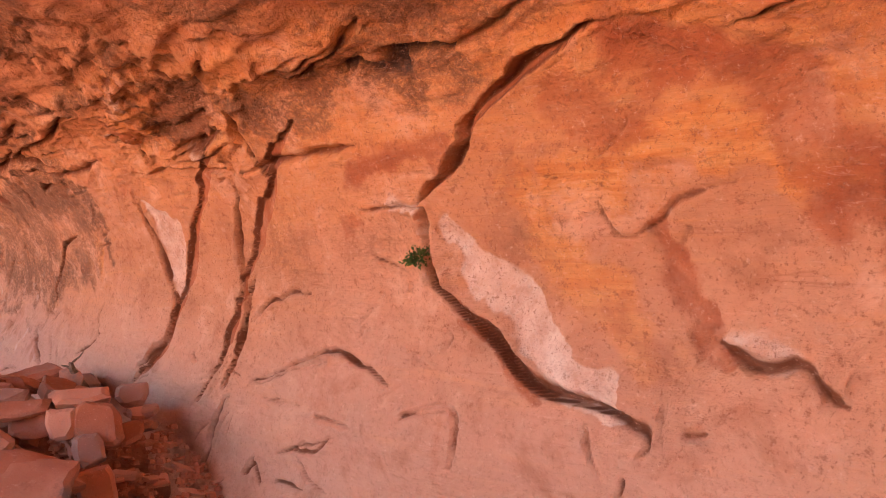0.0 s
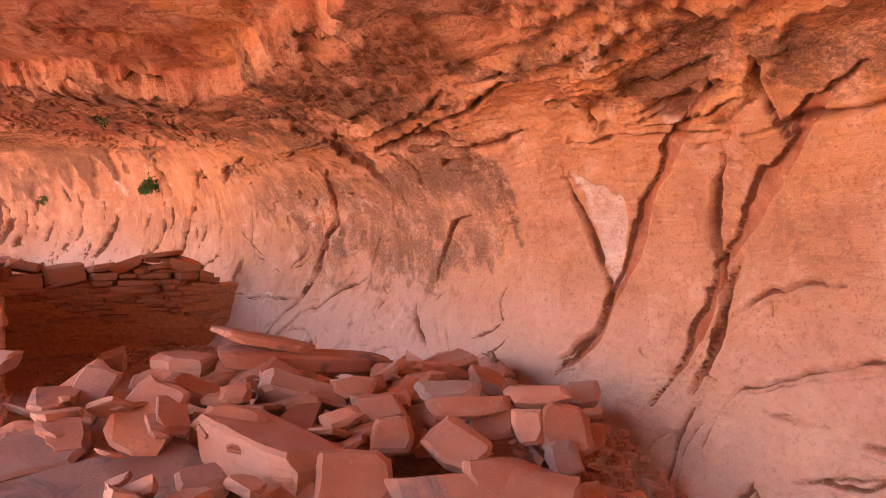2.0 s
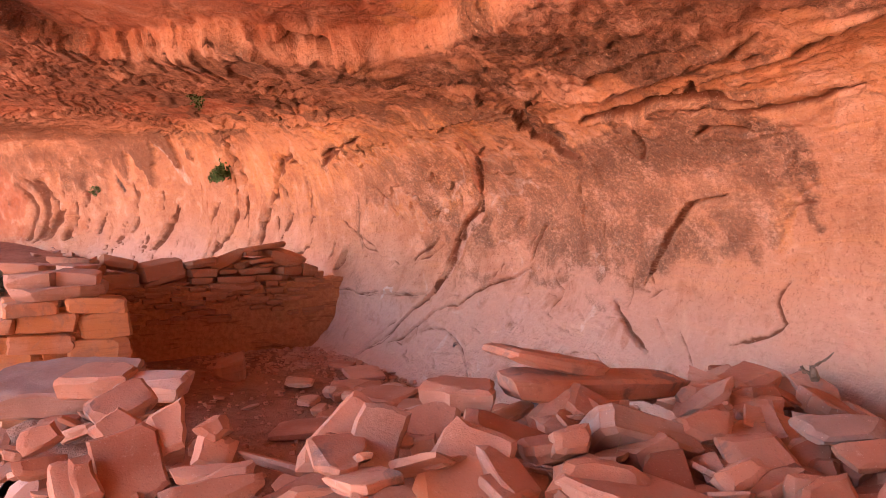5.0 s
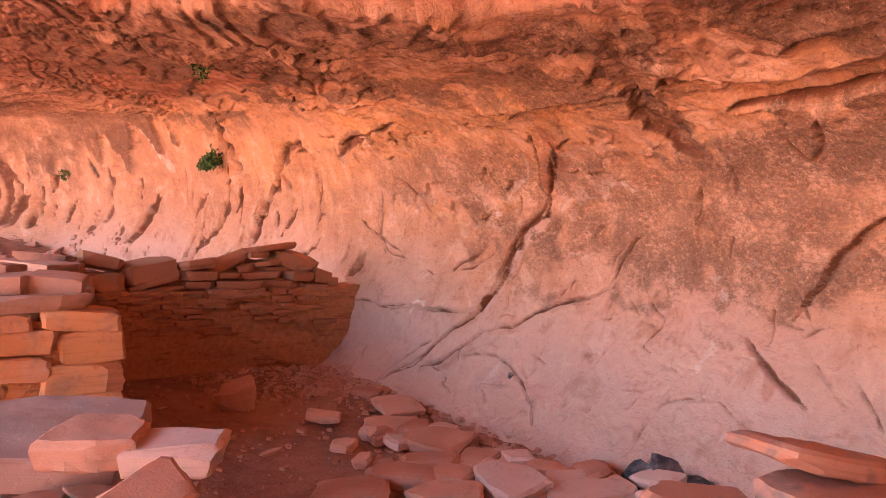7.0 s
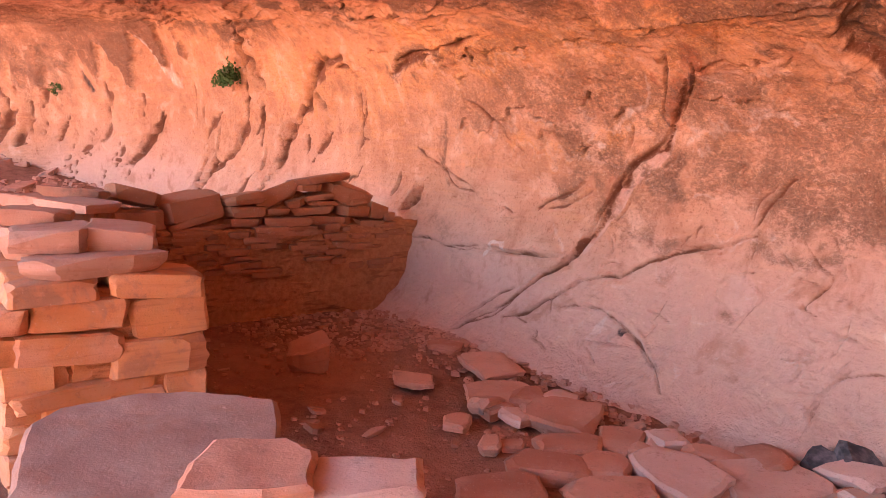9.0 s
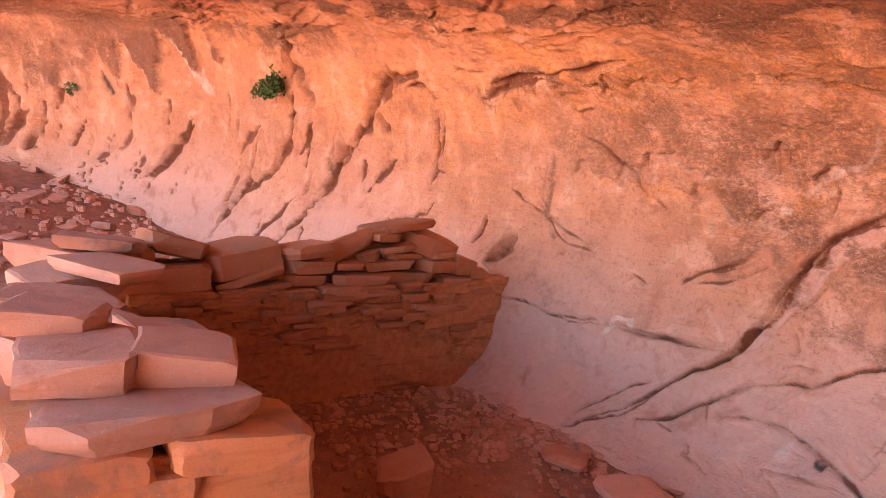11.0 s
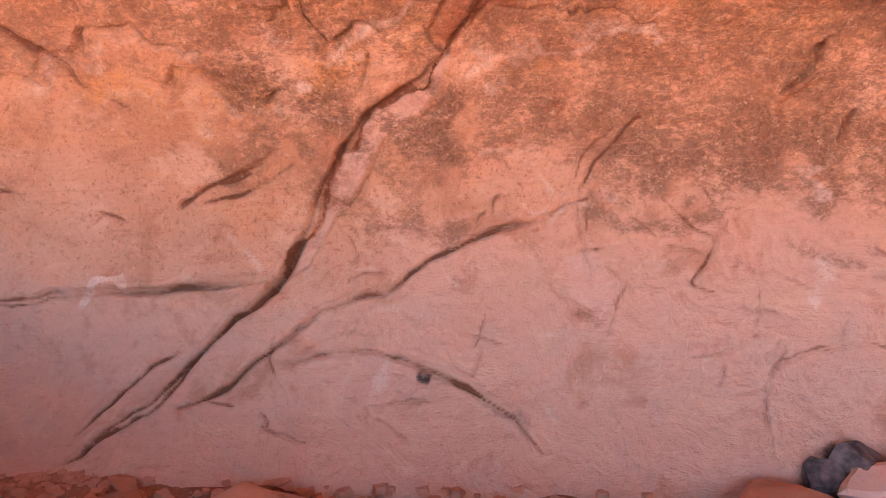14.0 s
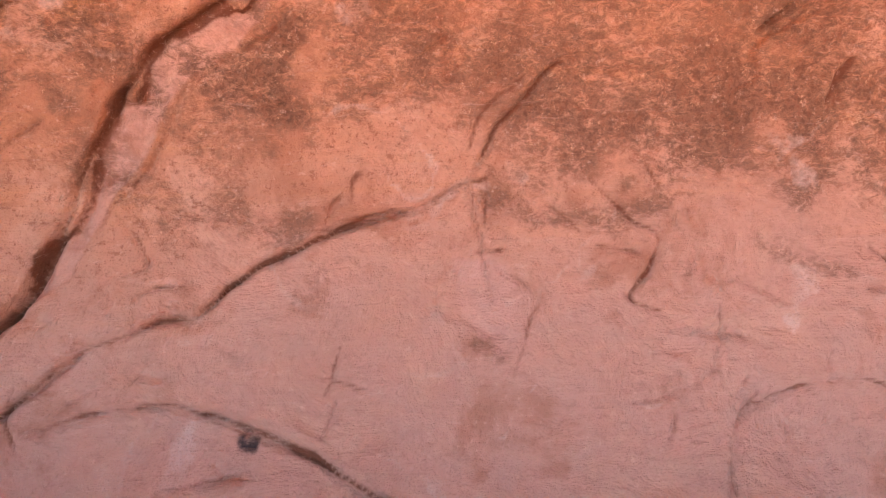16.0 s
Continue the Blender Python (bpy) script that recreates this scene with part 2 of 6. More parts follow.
# the outer roof and brow are unseen, kept low so daylight enters sideways
PROFILE = spline([(1.0, -0.5), (1.5, -0.2), (1.85, 0.0), (2.08, 0.25), (2.16, 0.55), (2.26, 0.95), (2.25, 1.3), (2.12, 1.6), (1.88, 1.83),
                  (1.5, 2.02), (0.9, 2.14), (0.1, 2.27), (-0.9, 2.48), (-2.2, 2.8), (-3.5, 3.15), (-4.6, 3.6), (-5.4, 4.6), (-5.8, 7.0), (-5.2, 10.0)], 3000)
ARC = np.concatenate([[0], np.cumsum(np.hypot(*np.diff(PROFILE, axis=0).T))])
V_TOP = ARC[-1]


def surf(x, v):
    """The smooth alcove: metres along the cliff, metres up the profile from below the floor."""
    y, z = np.interp(v, ARC, PROFILE[:, 0]), np.interp(v, ARC, PROFILE[:, 1])
    deep = np.interp(x, [-15, -13.5, -12, -10.2, -9, -8, -7.2, -6, -5, -4.3, -3.3, -2, 0], [-.05, -.1, 0, -.03, .08, .14, .22, .1, -.02, -.1, -.04, -.16, -.16])
    y = y + deep * smooth(1.1, 2.0, v) * (1 - smooth(2.5, 3.3, v))
    rise = np.interp(x, [-24, -16, -12, -9, -7, -5, -3, 0, 3], [1.2, .9, .55, .28, .05, 0.02, .05, .1, .2])
    z = z + rise * smooth(2.0, 3.2, v)
    far = np.clip(-x - 12.8, 0, None)
    y = y - 0.048 * far ** 2
    # unseen right end wraps outward, added to block light from that side
    y = y - 0.9 * np.clip(x - 0.4, 0, 3.4) ** 2
    return x, y, z


# ==== mesh
def steps(*spans):
    """Increasing values: (from, to, step) span after span."""
    return np.concatenate([np.arange(a, b - 1e-9, s) for a, b, s in spans])


XS = steps((-26, -16, 0.06), (-16, -10.5, 0.022), (-10.5, -0.4, 0.0088), (-0.4, 4.4, 0.04))
WALL_V = 3.35
VS = np.concatenate([steps((0, 0.8, 0.04), (0.8, WALL_V, 0.0088)), steps((WALL_V, 5.8, 0.018), (5.8, 9, 0.06), (9, V_TOP, 0.3))])
V_SPLIT = int(np.searchsorted(VS, WALL_V - 1e-6))
GX, GV = np.meshgrid(XS, VS, indexing="ij")
BX, BY, BZ = surf(GX, GV)


def unit_normals(x, y, z):
    du = [np.gradient(a, axis=0) for a in (x, y, z)]
    dv = [np.gradient(a, axis=1) for a in (x, y, z)]
    n = np.stack([du[1] * dv[2] - du[2] * dv[1], du[2] * dv[0] - du[0] * dv[2], du[0] * dv[1] - du[1] * dv[0]])
    return n / (np.linalg.norm(n, axis=0) + 1e-12)


NORMAL = unit_normals(BX, BY, BZ)
if NORMAL[1, len(XS) // 2, V_SPLIT // 2] > 0:
    NORMAL = -NORMAL
RELIEF = np.zeros_like(GX)
MASK = {k: np.zeros_like(GX) for k in ("pink_tone", "rust", "gold", "stain", "pale", "crack", "soot_and_shade")}
WARP_A, WARP_B = fbm2(GX, GV, 0.22, 3, 11), fbm2(GX, GV, 0.22, 3, 47)
FUZZ = fbm2(GX, GV, 0.10, 4, 71)


def near_line(knots, reach, warp):
    """The part of the cliff within reach of a line: its indices, the distance from the line, the share of the way along it, and the side."""
    k = spline(knots, 10 * len(knots)) if len(knots) > 2 else np.array(knots, float)
    lo, hi = k.min(axis=0) - reach - 0.1, k.max(axis=0) + reach + 0.1
    i0, i1 = np.searchsorted(XS, (lo[0], hi[0]))
    j0, j1 = np.searchsorted(VS, (lo[1], hi[1]))
    cut = (slice(i0, i1), slice(j0, j1))
    x, v = GX[cut] + warp * (WARP_A[cut] + 0.5 * FUZZ[cut]), GV[cut] + warp * (WARP_B[cut] - 0.5 * FUZZ[cut])
    best, along, side = np.full(x.shape, 1e9), np.zeros(x.shape), np.zeros(x.shape)
    for n in range(len(k) - 1):
        a, d = k[n], k[n + 1] - k[n]
        u = np.clip(((x - a[0]) * d[0] + (v - a[1]) * d[1]) / (d @ d + 1e-12), 0, 1)
        ex, ev = x - a[0] - u * d[0], v - a[1] - u * d[1]
        e = np.hypot(ex, ev)
        closer = e < best
        best = np.where(closer, e, best)
        along = np.where(closer, (n + u) / (len(k) - 1), along)
        side = np.where(closer, np.sign(d[0] * ev - d[1] * ex), side)
    return cut, best, along, side


def crack(knots, width=0.02, depth=0.03, lip=0.0, dark=0.9, warp=0.014):
    """A crack in the rock, thinning out to its ends, the shade inside it painted dark; lip: how far the rock on its
    left side stands proud.
    """
    cut, d, u, side = near_line(knots, max(width * 4, 0.3 if lip else 0), warp)
    thin = np.clip(np.minimum(u, 1 - u) * 8, 0.35, 1) * (1 + 0.6 * FUZZ[cut] + 0.5 * WARP_B[cut])
    w = np.maximum(width * np.clip(thin, 0.3, 1.6), 0.008)
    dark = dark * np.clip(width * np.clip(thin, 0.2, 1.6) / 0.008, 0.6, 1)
    groove = np.exp(-(d / w) ** 2)
    RELIEF[cut] -= depth * groove * np.clip(thin, 0.4, 1.2)
    RELIEF[cut] += 0.22 * depth * np.exp(-((d - 2.2 * w) / (1.6 * w)) ** 2)
    if lip:
        RELIEF[cut] += lip * np.where(side > 0, 1, 0) * np.exp(-(d / 0.12) ** 2) * smooth(0, 0.15, u) * smooth(0, 0.15, 1 - u)
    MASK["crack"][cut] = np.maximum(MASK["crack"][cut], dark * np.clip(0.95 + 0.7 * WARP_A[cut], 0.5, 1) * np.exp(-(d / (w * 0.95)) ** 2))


def patch(kind, knots, width, strength=1.0, soft=0.5, raised=0.0, warp=0.06, ragged=0.35):
    """A stain, a crust, a fallen-off place, or painted shade or light, along a line, that wide, with a ragged edge."""
    cut, d, u, side = near_line(knots, width * 1.8, warp)
    e = d / width + ragged * FUZZ[cut]
    m = strength * (1 - smooth(1 - soft, 1 + soft, e))
    MASK[kind][cut] = np.maximum(MASK[kind][cut], m)
    RELIEF[cut] += raised * m


def trench(knots, width, depth, kind="rust", strength=0.85, edge=-1, warp=0.014):
    """A sharp-sided groove with a broken floor of its own colour, deepest along one edge, where an overhang's shade is
    painted.
    """
    cut, d, u, side = near_line(knots, width * 3, warp)
    w = width * np.clip(np.minimum(u, 1 - u) * 7, 0.3, 1) * np.clip(1 + 0.4 * FUZZ[cut] + 0.35 * WARP_A[cut], 0.45, 1.6)
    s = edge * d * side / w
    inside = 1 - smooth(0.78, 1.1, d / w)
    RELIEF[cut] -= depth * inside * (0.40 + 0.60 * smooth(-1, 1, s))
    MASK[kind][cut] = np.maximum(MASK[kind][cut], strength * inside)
    # overhang shade painted as a dark line along the chosen edge
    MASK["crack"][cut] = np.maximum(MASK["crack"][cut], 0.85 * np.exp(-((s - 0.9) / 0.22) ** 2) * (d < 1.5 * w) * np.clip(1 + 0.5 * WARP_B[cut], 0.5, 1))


def area(corners, soft=0.08, raised=0.0, calm=0.0, warp=0.10, ragged=0.05, **masks):
    """A field of the rock inside a closed line: hollowed or proud, smoothed by calm, with new values of the masks named."""
    cut, d, u, side = near_line(list(corners) + [corners[0]], 0.2, warp)
    k = spline(list(corners) + [corners[0]], 10 * len(corners))
    x, v = GX[cut] + warp * WARP_A[cut], GV[cut] + warp * WARP_B[cut]
    inside = np.zeros(x.shape, bool)
    for (ax, av), (bx, bv) in zip(k, k[1:]):
        if av != bv:
            inside ^= ((av > v) != (bv > v)) & (x < (bx - ax) * (v - av) / (bv - av) + ax)
    m = smooth(-soft, soft, np.where(inside, d, -d) + ragged * FUZZ[cut])
    RELIEF[cut] = RELIEF[cut] * (1 - calm * m) + raised * m
    for name, value in masks.items():
        MASK[name][cut] = MASK[name][cut] * (1 - m) + np.clip(value + 0.25 * LONG[cut], 0, 1) * m if value else MASK[name][cut] * (1 - m)
    return cut, m


# the broad form: swells, shallow scallops and, on the roof, broken beds
RELIEF += 0.035 * fbm2(GX, GV, 1.3, 3, 5) + 0.010 * fbm2(GX, GV * 1.6, 0.28, 3, 6) + 0.0025 * fbm2(GX, GV, 0.05, 3, 7)
roof = smooth(2.95, 3.5, GV)
beds = BZ * 15 + 1.0 * fbm2(GX, GV, 1.1, 4, 21) + 1.2 * GV
terrace = beds - np.floor(beds)
broken = smooth(-0.35, 0.25, fbm2(GX, GV, 0.9, 3, 25))
RELIEF += roof * broken * 0.028 * (smooth(0.0, 0.15, terrace) - terrace)
RELIEF += roof * 0.035 * fbm2(GX, GV, 0.8, 6, 22, 0.5)
rough_roof = roof * smooth(-0.2, 0.4, fbm2(GX, GV, 1.1, 3, 23))
RELIEF += rough_roof * 0.02 * fbm2(GX, GV * 1.7, 0.10, 4, 24, 0.7)
# flaky bedding high on the wall, and small spalls all over
band = smooth(2.2, 2.7, GV) * smooth(-0.2, 0.4, fbm2(GX, GV, 0.8, 3, 26))
RELIEF += band * 0.008 * np.abs(fbm2(GX, GV * 4, 0.16, 4, 27, 0.6))
spall = fbm2(GX, GV * 1.2, 0.35, 4, 28, 0.55)
RELIEF -= 0.006 * smooth(0.28, 0.36, spall)
LONG = fbm2(GX * 0.35, GV * 1.6, 0.5, 5, 35, 0.6)
# pinker and lighter towards the floor: sky light painted onto the pink rock
MASK["pink_tone"] = 0.85 * (1 - smooth(1.55, 2.45, GV + 0.25 * fbm2(GX, GV, 0.9, 4, 31)))
MASK["pink_tone"] *= 1 - 0.32 * smooth(-5, -3, GX)
# more orange to the right; higher up, warm bounced light painted in as gold
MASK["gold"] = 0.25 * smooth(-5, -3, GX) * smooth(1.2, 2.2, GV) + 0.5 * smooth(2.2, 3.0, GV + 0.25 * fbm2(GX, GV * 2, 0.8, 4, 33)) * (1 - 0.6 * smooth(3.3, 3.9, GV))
MASK["rust"] = smooth(3.1, 3.7, GV) * np.clip(0.30 + 0.4 * LONG + 0.3 * smooth(-6, -11, GX), 0, 0.85)
MASK["stain"] = smooth(2.6, 3.3, GV) * np.clip((0.6 + 0.3 * smooth(-7, -12, GX)) * smooth(-0.1, 0.45, fbm2(GX * 0.5, GV * 1.6, 0.45, 5, 36, 0.6)), 0, 0.8) + 0.32 * smooth(0.0, 0.6, fbm2(GX * 0.6, GV, 0.5, 5, 37, 0.6)) * smooth(1.8, 2.4, GV)
MASK["pale"] = 0.26 * smooth(0.25, 0.7, fbm2(GX * 0.6, GV, 0.35, 5, 38, 0.6)) * smooth(1.9, 2.6, GV) * (1 - smooth(3.2, 3.8, GV))


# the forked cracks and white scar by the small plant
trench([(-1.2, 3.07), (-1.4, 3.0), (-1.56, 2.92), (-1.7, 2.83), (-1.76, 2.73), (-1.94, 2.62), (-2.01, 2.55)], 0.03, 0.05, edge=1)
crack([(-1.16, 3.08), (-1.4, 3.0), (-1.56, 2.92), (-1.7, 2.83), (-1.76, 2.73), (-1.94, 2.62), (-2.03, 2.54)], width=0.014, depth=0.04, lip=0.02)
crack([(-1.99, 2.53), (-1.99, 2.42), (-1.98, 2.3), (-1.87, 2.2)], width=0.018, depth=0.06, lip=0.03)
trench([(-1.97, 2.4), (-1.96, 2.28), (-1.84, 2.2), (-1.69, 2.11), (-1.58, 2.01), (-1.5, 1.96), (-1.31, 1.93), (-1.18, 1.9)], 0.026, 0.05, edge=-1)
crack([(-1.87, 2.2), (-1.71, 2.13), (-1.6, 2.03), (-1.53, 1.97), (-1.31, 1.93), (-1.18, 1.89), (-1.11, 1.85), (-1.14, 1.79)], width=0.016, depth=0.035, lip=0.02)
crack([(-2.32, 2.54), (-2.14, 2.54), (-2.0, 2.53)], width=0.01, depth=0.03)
patch("pale", [(-1.9, 2.46), (-1.76, 2.36), (-1.57, 2.21), (-1.43, 2.04), (-1.26, 1.96)], 0.062, 0.95, 0.3, -0.012)
patch("pale", [(-2.15, 2.51), (-2.05, 2.49)], 0.04, 0.7, 0.4, 0.03)
patch("rust", [(-1.82, 2.16), (-1.64, 2.06), (-1.52, 1.94)], 0.03, 0.7)
crack([(-1.28, 2.54), (-1.25, 2.45), (-1.19, 2.43), (-1.11, 2.45), (-1.02, 2.52), (-0.85, 2.55)], width=0.008, depth=0.015, dark=0.7)
patch("rust", [(-1.1, 2.44), (-1.0, 2.3), (-0.92, 2.16), (-0.84, 2.11)], 0.05, 0.85, 0.5, -0.02)
crack([(-0.92, 2.15), (-0.82, 2.1), (-0.7, 2.1), (-0.64, 2.04), (-0.58, 2.0)], width=0.015, depth=0.03, lip=0.02)
patch("pale", [(-0.86, 2.18), (-0.8, 2.16), (-0.71, 2.13)], 0.035, 0.6, 0.6)
patch("rust", [(-1.06, 2.98), (-0.82, 2.84), (-0.66, 2.73), (-0.56, 2.62), (-0.53, 2.48)], 0.12, 0.8, 0.6, -0.01)
patch("rust", [(-1.33, 2.83), (-1.19, 2.77)], 0.09, 0.6, 0.7)
patch("rust", [(-2.3, 2.68), (-2.07, 2.76), (-1.84, 2.77)], 0.07, 0.75, 0.6)
patch("rust", [(-2.43, 2.51), (-2.37, 2.49)], 0.05, 0.6, 0.7)
patch("gold", [(-1.39, 2.61), (-0.99, 2.69), (-0.61, 2.6)], 0.09, 1.0, 0.6, 0.012)
patch("gold", [(-1.59, 2.59), (-1.41, 2.39), (-1.22, 2.2), (-1.1, 2.07)], 0.09, 0.9, 0.7, 0.01)
patch("gold", [(-1.6, 3.0), (-1.15, 3.13), (-0.78, 3.03), (-0.48, 2.88)], 0.12, 0.9, 0.7)
patch("pale", [(-0.68, 2.89), (-0.58, 2.87), (-0.48, 2.88)], 0.05, 0.4, 0.8)
# shadow of a dark hole, painted over a shallow recess
patch("soot_and_shade", [(-2.18, 3.14), (-1.92, 3.15), (-1.78, 3.14)], 0.035, 0.75, 0.8, -0.08)
patch("stain", [(-2.34, 3.1), (-2.08, 3.12), (-1.7, 3.03)], 0.10, 0.7, 0.8, -0.02)
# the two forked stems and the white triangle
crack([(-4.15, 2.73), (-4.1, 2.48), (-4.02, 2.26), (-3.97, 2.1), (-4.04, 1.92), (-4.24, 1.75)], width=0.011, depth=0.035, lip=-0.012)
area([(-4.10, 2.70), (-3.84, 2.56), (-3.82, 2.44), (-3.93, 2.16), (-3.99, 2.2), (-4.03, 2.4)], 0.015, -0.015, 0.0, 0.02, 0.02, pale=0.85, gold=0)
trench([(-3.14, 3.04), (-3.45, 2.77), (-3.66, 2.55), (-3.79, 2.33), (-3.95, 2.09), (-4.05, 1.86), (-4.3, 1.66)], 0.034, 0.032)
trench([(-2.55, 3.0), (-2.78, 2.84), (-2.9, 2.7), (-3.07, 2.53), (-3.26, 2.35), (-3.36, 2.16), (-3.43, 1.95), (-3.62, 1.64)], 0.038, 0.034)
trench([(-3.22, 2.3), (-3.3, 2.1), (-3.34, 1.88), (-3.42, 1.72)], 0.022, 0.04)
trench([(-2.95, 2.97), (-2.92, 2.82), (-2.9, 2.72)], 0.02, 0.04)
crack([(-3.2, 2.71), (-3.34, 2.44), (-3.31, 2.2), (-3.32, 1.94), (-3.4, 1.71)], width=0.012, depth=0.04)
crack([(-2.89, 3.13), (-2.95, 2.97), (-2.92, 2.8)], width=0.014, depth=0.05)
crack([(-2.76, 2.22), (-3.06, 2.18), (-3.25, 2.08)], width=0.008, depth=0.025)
patch("gold", [(-3.14, 3.0), (-3.14, 2.87)], 0.045, 0.9, 0.4, 0.03)
patch("pale", [(-3.14, 3.0), (-3.14, 2.87)], 0.04, 0.35, 0.5)
crack([(-3.08, 2.14), (-3.08, 2.02)], width=0.012, depth=0.02, dark=0.6)
# shelly cracks low on the wall
crack([(-3.32, 1.5), (-3.19, 1.75), (-2.86, 1.9), (-2.57, 1.96), (-2.34, 1.92), (-2.18, 1.86)], width=0.01, depth=0.03, lip=-0.02)
crack([(-3.48, 1.24), (-3.47, 1.5), (-3.36, 1.68)], width=0.012, depth=0.025, dark=0.6)
crack([(-3.03, 1.72), (-2.8, 1.71)], width=0.006, depth=0.02)
crack([(-2.67, 1.68), (-2.44, 1.68)], width=0.006, depth=0.02)
crack([(-2.8, 1.51), (-2.66, 1.54), (-2.53, 1.6)], width=0.008, depth=0.03)
crack([(-3.12, 1.34), (-3.08, 1.38), (-3.05, 1.44)], width=0.01, depth=0.03)
crack([(-2.88, 1.37), (-2.68, 1.36)], width=0.008, depth=0.025)
crack([(-2.11, 1.75), (-2.05, 1.78), (-1.88, 1.81)], width=0.012, depth=0.025, dark=0.7)
patch("rust", [(-1.94, 1.79), (-1.94, 1.49)], 0.03, 0.35, 0.8)
crack([(-2.33, 2.37), (-2.13, 2.3), (-2.11, 2.23)], width=0.009, depth=0.025)
crack([(-1.92, 2.12), (-1.88, 2.08), (-1.94, 2.02)], width=0.008, depth=0.015, dark=0.5)
crack([(-1.0, 1.88), (-0.94, 1.88)], width=0.015, depth=0.02, dark=0.5)
crack([(-1.19, 1.71), (-1.21, 1.65)], width=0.008, depth=0.02)
for k in ([(-3.42, 1.35), (-3.42, 1.49), (-3.33, 1.6)], [(-3.13, 1.77), (-2.88, 1.86), (-2.61, 1.92)], [(-3.08, 1.72), (-2.84, 1.69)], [(-2.64, 1.68), (-2.4, 1.68)],
          [(-2.08, 1.77), (-1.98, 1.82), (-1.87, 1.82), (-1.84, 1.76), (-1.86, 1.61)], [(-3.05, 1.42), (-2.98, 1.31)], [(-2.87, 1.48), (-2.66, 1.57), (-2.5, 1.61)], [(-2.74, 1.49), (-2.64, 1.4), (-2.53, 1.38)]):
    crack(k, width=0.006, depth=0.02, lip=-0.012, dark=0.65)
area([(-3.3, 1.3), (-3.15, 1.7), (-2.6, 1.9), (-2.15, 1.8), (-2.3, 1.4)], 0.12, 0.0, 0.0, 0.1, 0.1, rust=0.22)
patch("gold", [(-3.14, 3.51), (-3.41, 3.33), (-3.76, 3.1)], 0.05, 0.95, 0.4, 0.035)
patch("pale", [(-3.2, 3.46), (-3.41, 3.33)], 0.03, 0.5, 0.6)
patch("gold", [(-2.5, 3.4), (-2.72, 3.24), (-2.8, 3.14)], 0.045, 0.9, 0.4, 0.03)
area([(-3.1, 3.06), (-2.97, 3.04), (-3.02, 2.9), (-3.16, 2.85), (-3.2, 2.95)], 0.02, 0.02, 0.0, 0.03, 0.02, gold=0.9, pale=0.35, stain=0)
area([(-3.03, 3.42), (-3.46, 3.09), (-3.22, 3.02), (-2.89, 3.33)], 0.04, -0.02, 0.4, 0.04, 0.03, stain=0.55, gold=0.1)
crack([(-3.78, 3.11), (-3.8, 2.91)], width=0.014, depth=0.05)
crack([(-3.54, 2.96), (-3.27, 2.97), (-3.01, 3.04)], width=0.016, depth=0.05, lip=-0.03)
patch("pale", [(-4.05, 3.13), (-3.88, 3.1)], 0.02, 0.8, 0.5)
# the dark-skinned swell and its cracks
patch("stain", [(-8.9, 2.7), (-7.76, 2.64), (-6.77, 2.56), (-5.84, 2.6), (-5.1, 2.66)], 0.26, 0.62, 0.9)
patch("stain", [(-6.95, 2.2), (-5.94, 2.23), (-5.16, 2.37)], 0.18, 0.7, 0.9)
patch("stain", [(-5.19, 3.12), (-4.83, 2.97), (-4.7, 2.76), (-4.66, 2.55), (-4.61, 2.36)], 0.05, 0.85, 0.8)
patch("stain", [(-5.66, 2.94), (-5.02, 2.82)], 0.10, 0.55, 0.8)
patch("stain", [(-5.46, 2.56), (-5.06, 2.57)], 0.07, 0.6, 0.8)
patch("pale", [(-7.06, 3.05), (-6.58, 2.9), (-6.33, 2.66)], 0.05, 0.28, 0.9)
patch("gold", [(-4.84, 2.45), (-4.89, 2.28)], 0.08, 0.7, 0.8)
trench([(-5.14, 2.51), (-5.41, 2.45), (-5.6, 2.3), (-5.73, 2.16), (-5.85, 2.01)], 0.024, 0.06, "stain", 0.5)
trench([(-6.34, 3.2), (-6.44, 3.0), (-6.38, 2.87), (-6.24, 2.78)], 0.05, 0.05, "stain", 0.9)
patch("soot_and_shade", [(-6.3, 3.15), (-6.4, 2.95), (-6.32, 2.83)], 0.025, 0.6, 0.7)
crack([(-5.96, 3.04), (-5.63, 3.06), (-5.43, 3.08), (-5.17, 3.12), (-4.78, 3.0)], width=0.022, depth=0.08, lip=-0.03)
area([(-6.2, 2.95), (-5.7, 3.06), (-5.05, 3.06), (-4.75, 2.95), (-4.68, 2.6), (-4.95, 2.35), (-5.6, 2.2), (-6.2, 2.25), (-6.6, 2.5)], 0.16, 0.02, 0.0, 0.15, 0.1, stain=0.62, pink_tone=0.15)
crack([(-6.22, 2.38), (-6.27, 2.24)], width=0.012, depth=0.02, dark=0.7)
crack([(-4.8, 2.1), (-4.86, 2.01), (-4.81, 1.88), (-4.94, 1.8), (-5.12, 1.74)], width=0.008, depth=0.02)
crack([(-5.47, 1.76), (-5.4, 1.68), (-5.32, 1.6)], width=0.007, depth=0.015, dark=0.6)
crack([(-5.71, 1.85), (-5.61, 1.74), (-5.5, 1.66)], width=0.008, depth=0.015, dark=0.5)
crack([(-4.82, 2.18), (-4.75, 2.2), (-4.7, 2.16)], width=0.006, depth=0.01, dark=0.5)
crack([(-8.62, 2.03), (-8.44, 2.08), (-8.28, 2.16)], width=0.007, depth=0.02)
patch("stain", [(-4.5, 3.0), (-4.42, 2.89)], 0.05, 0.4, 0.9)
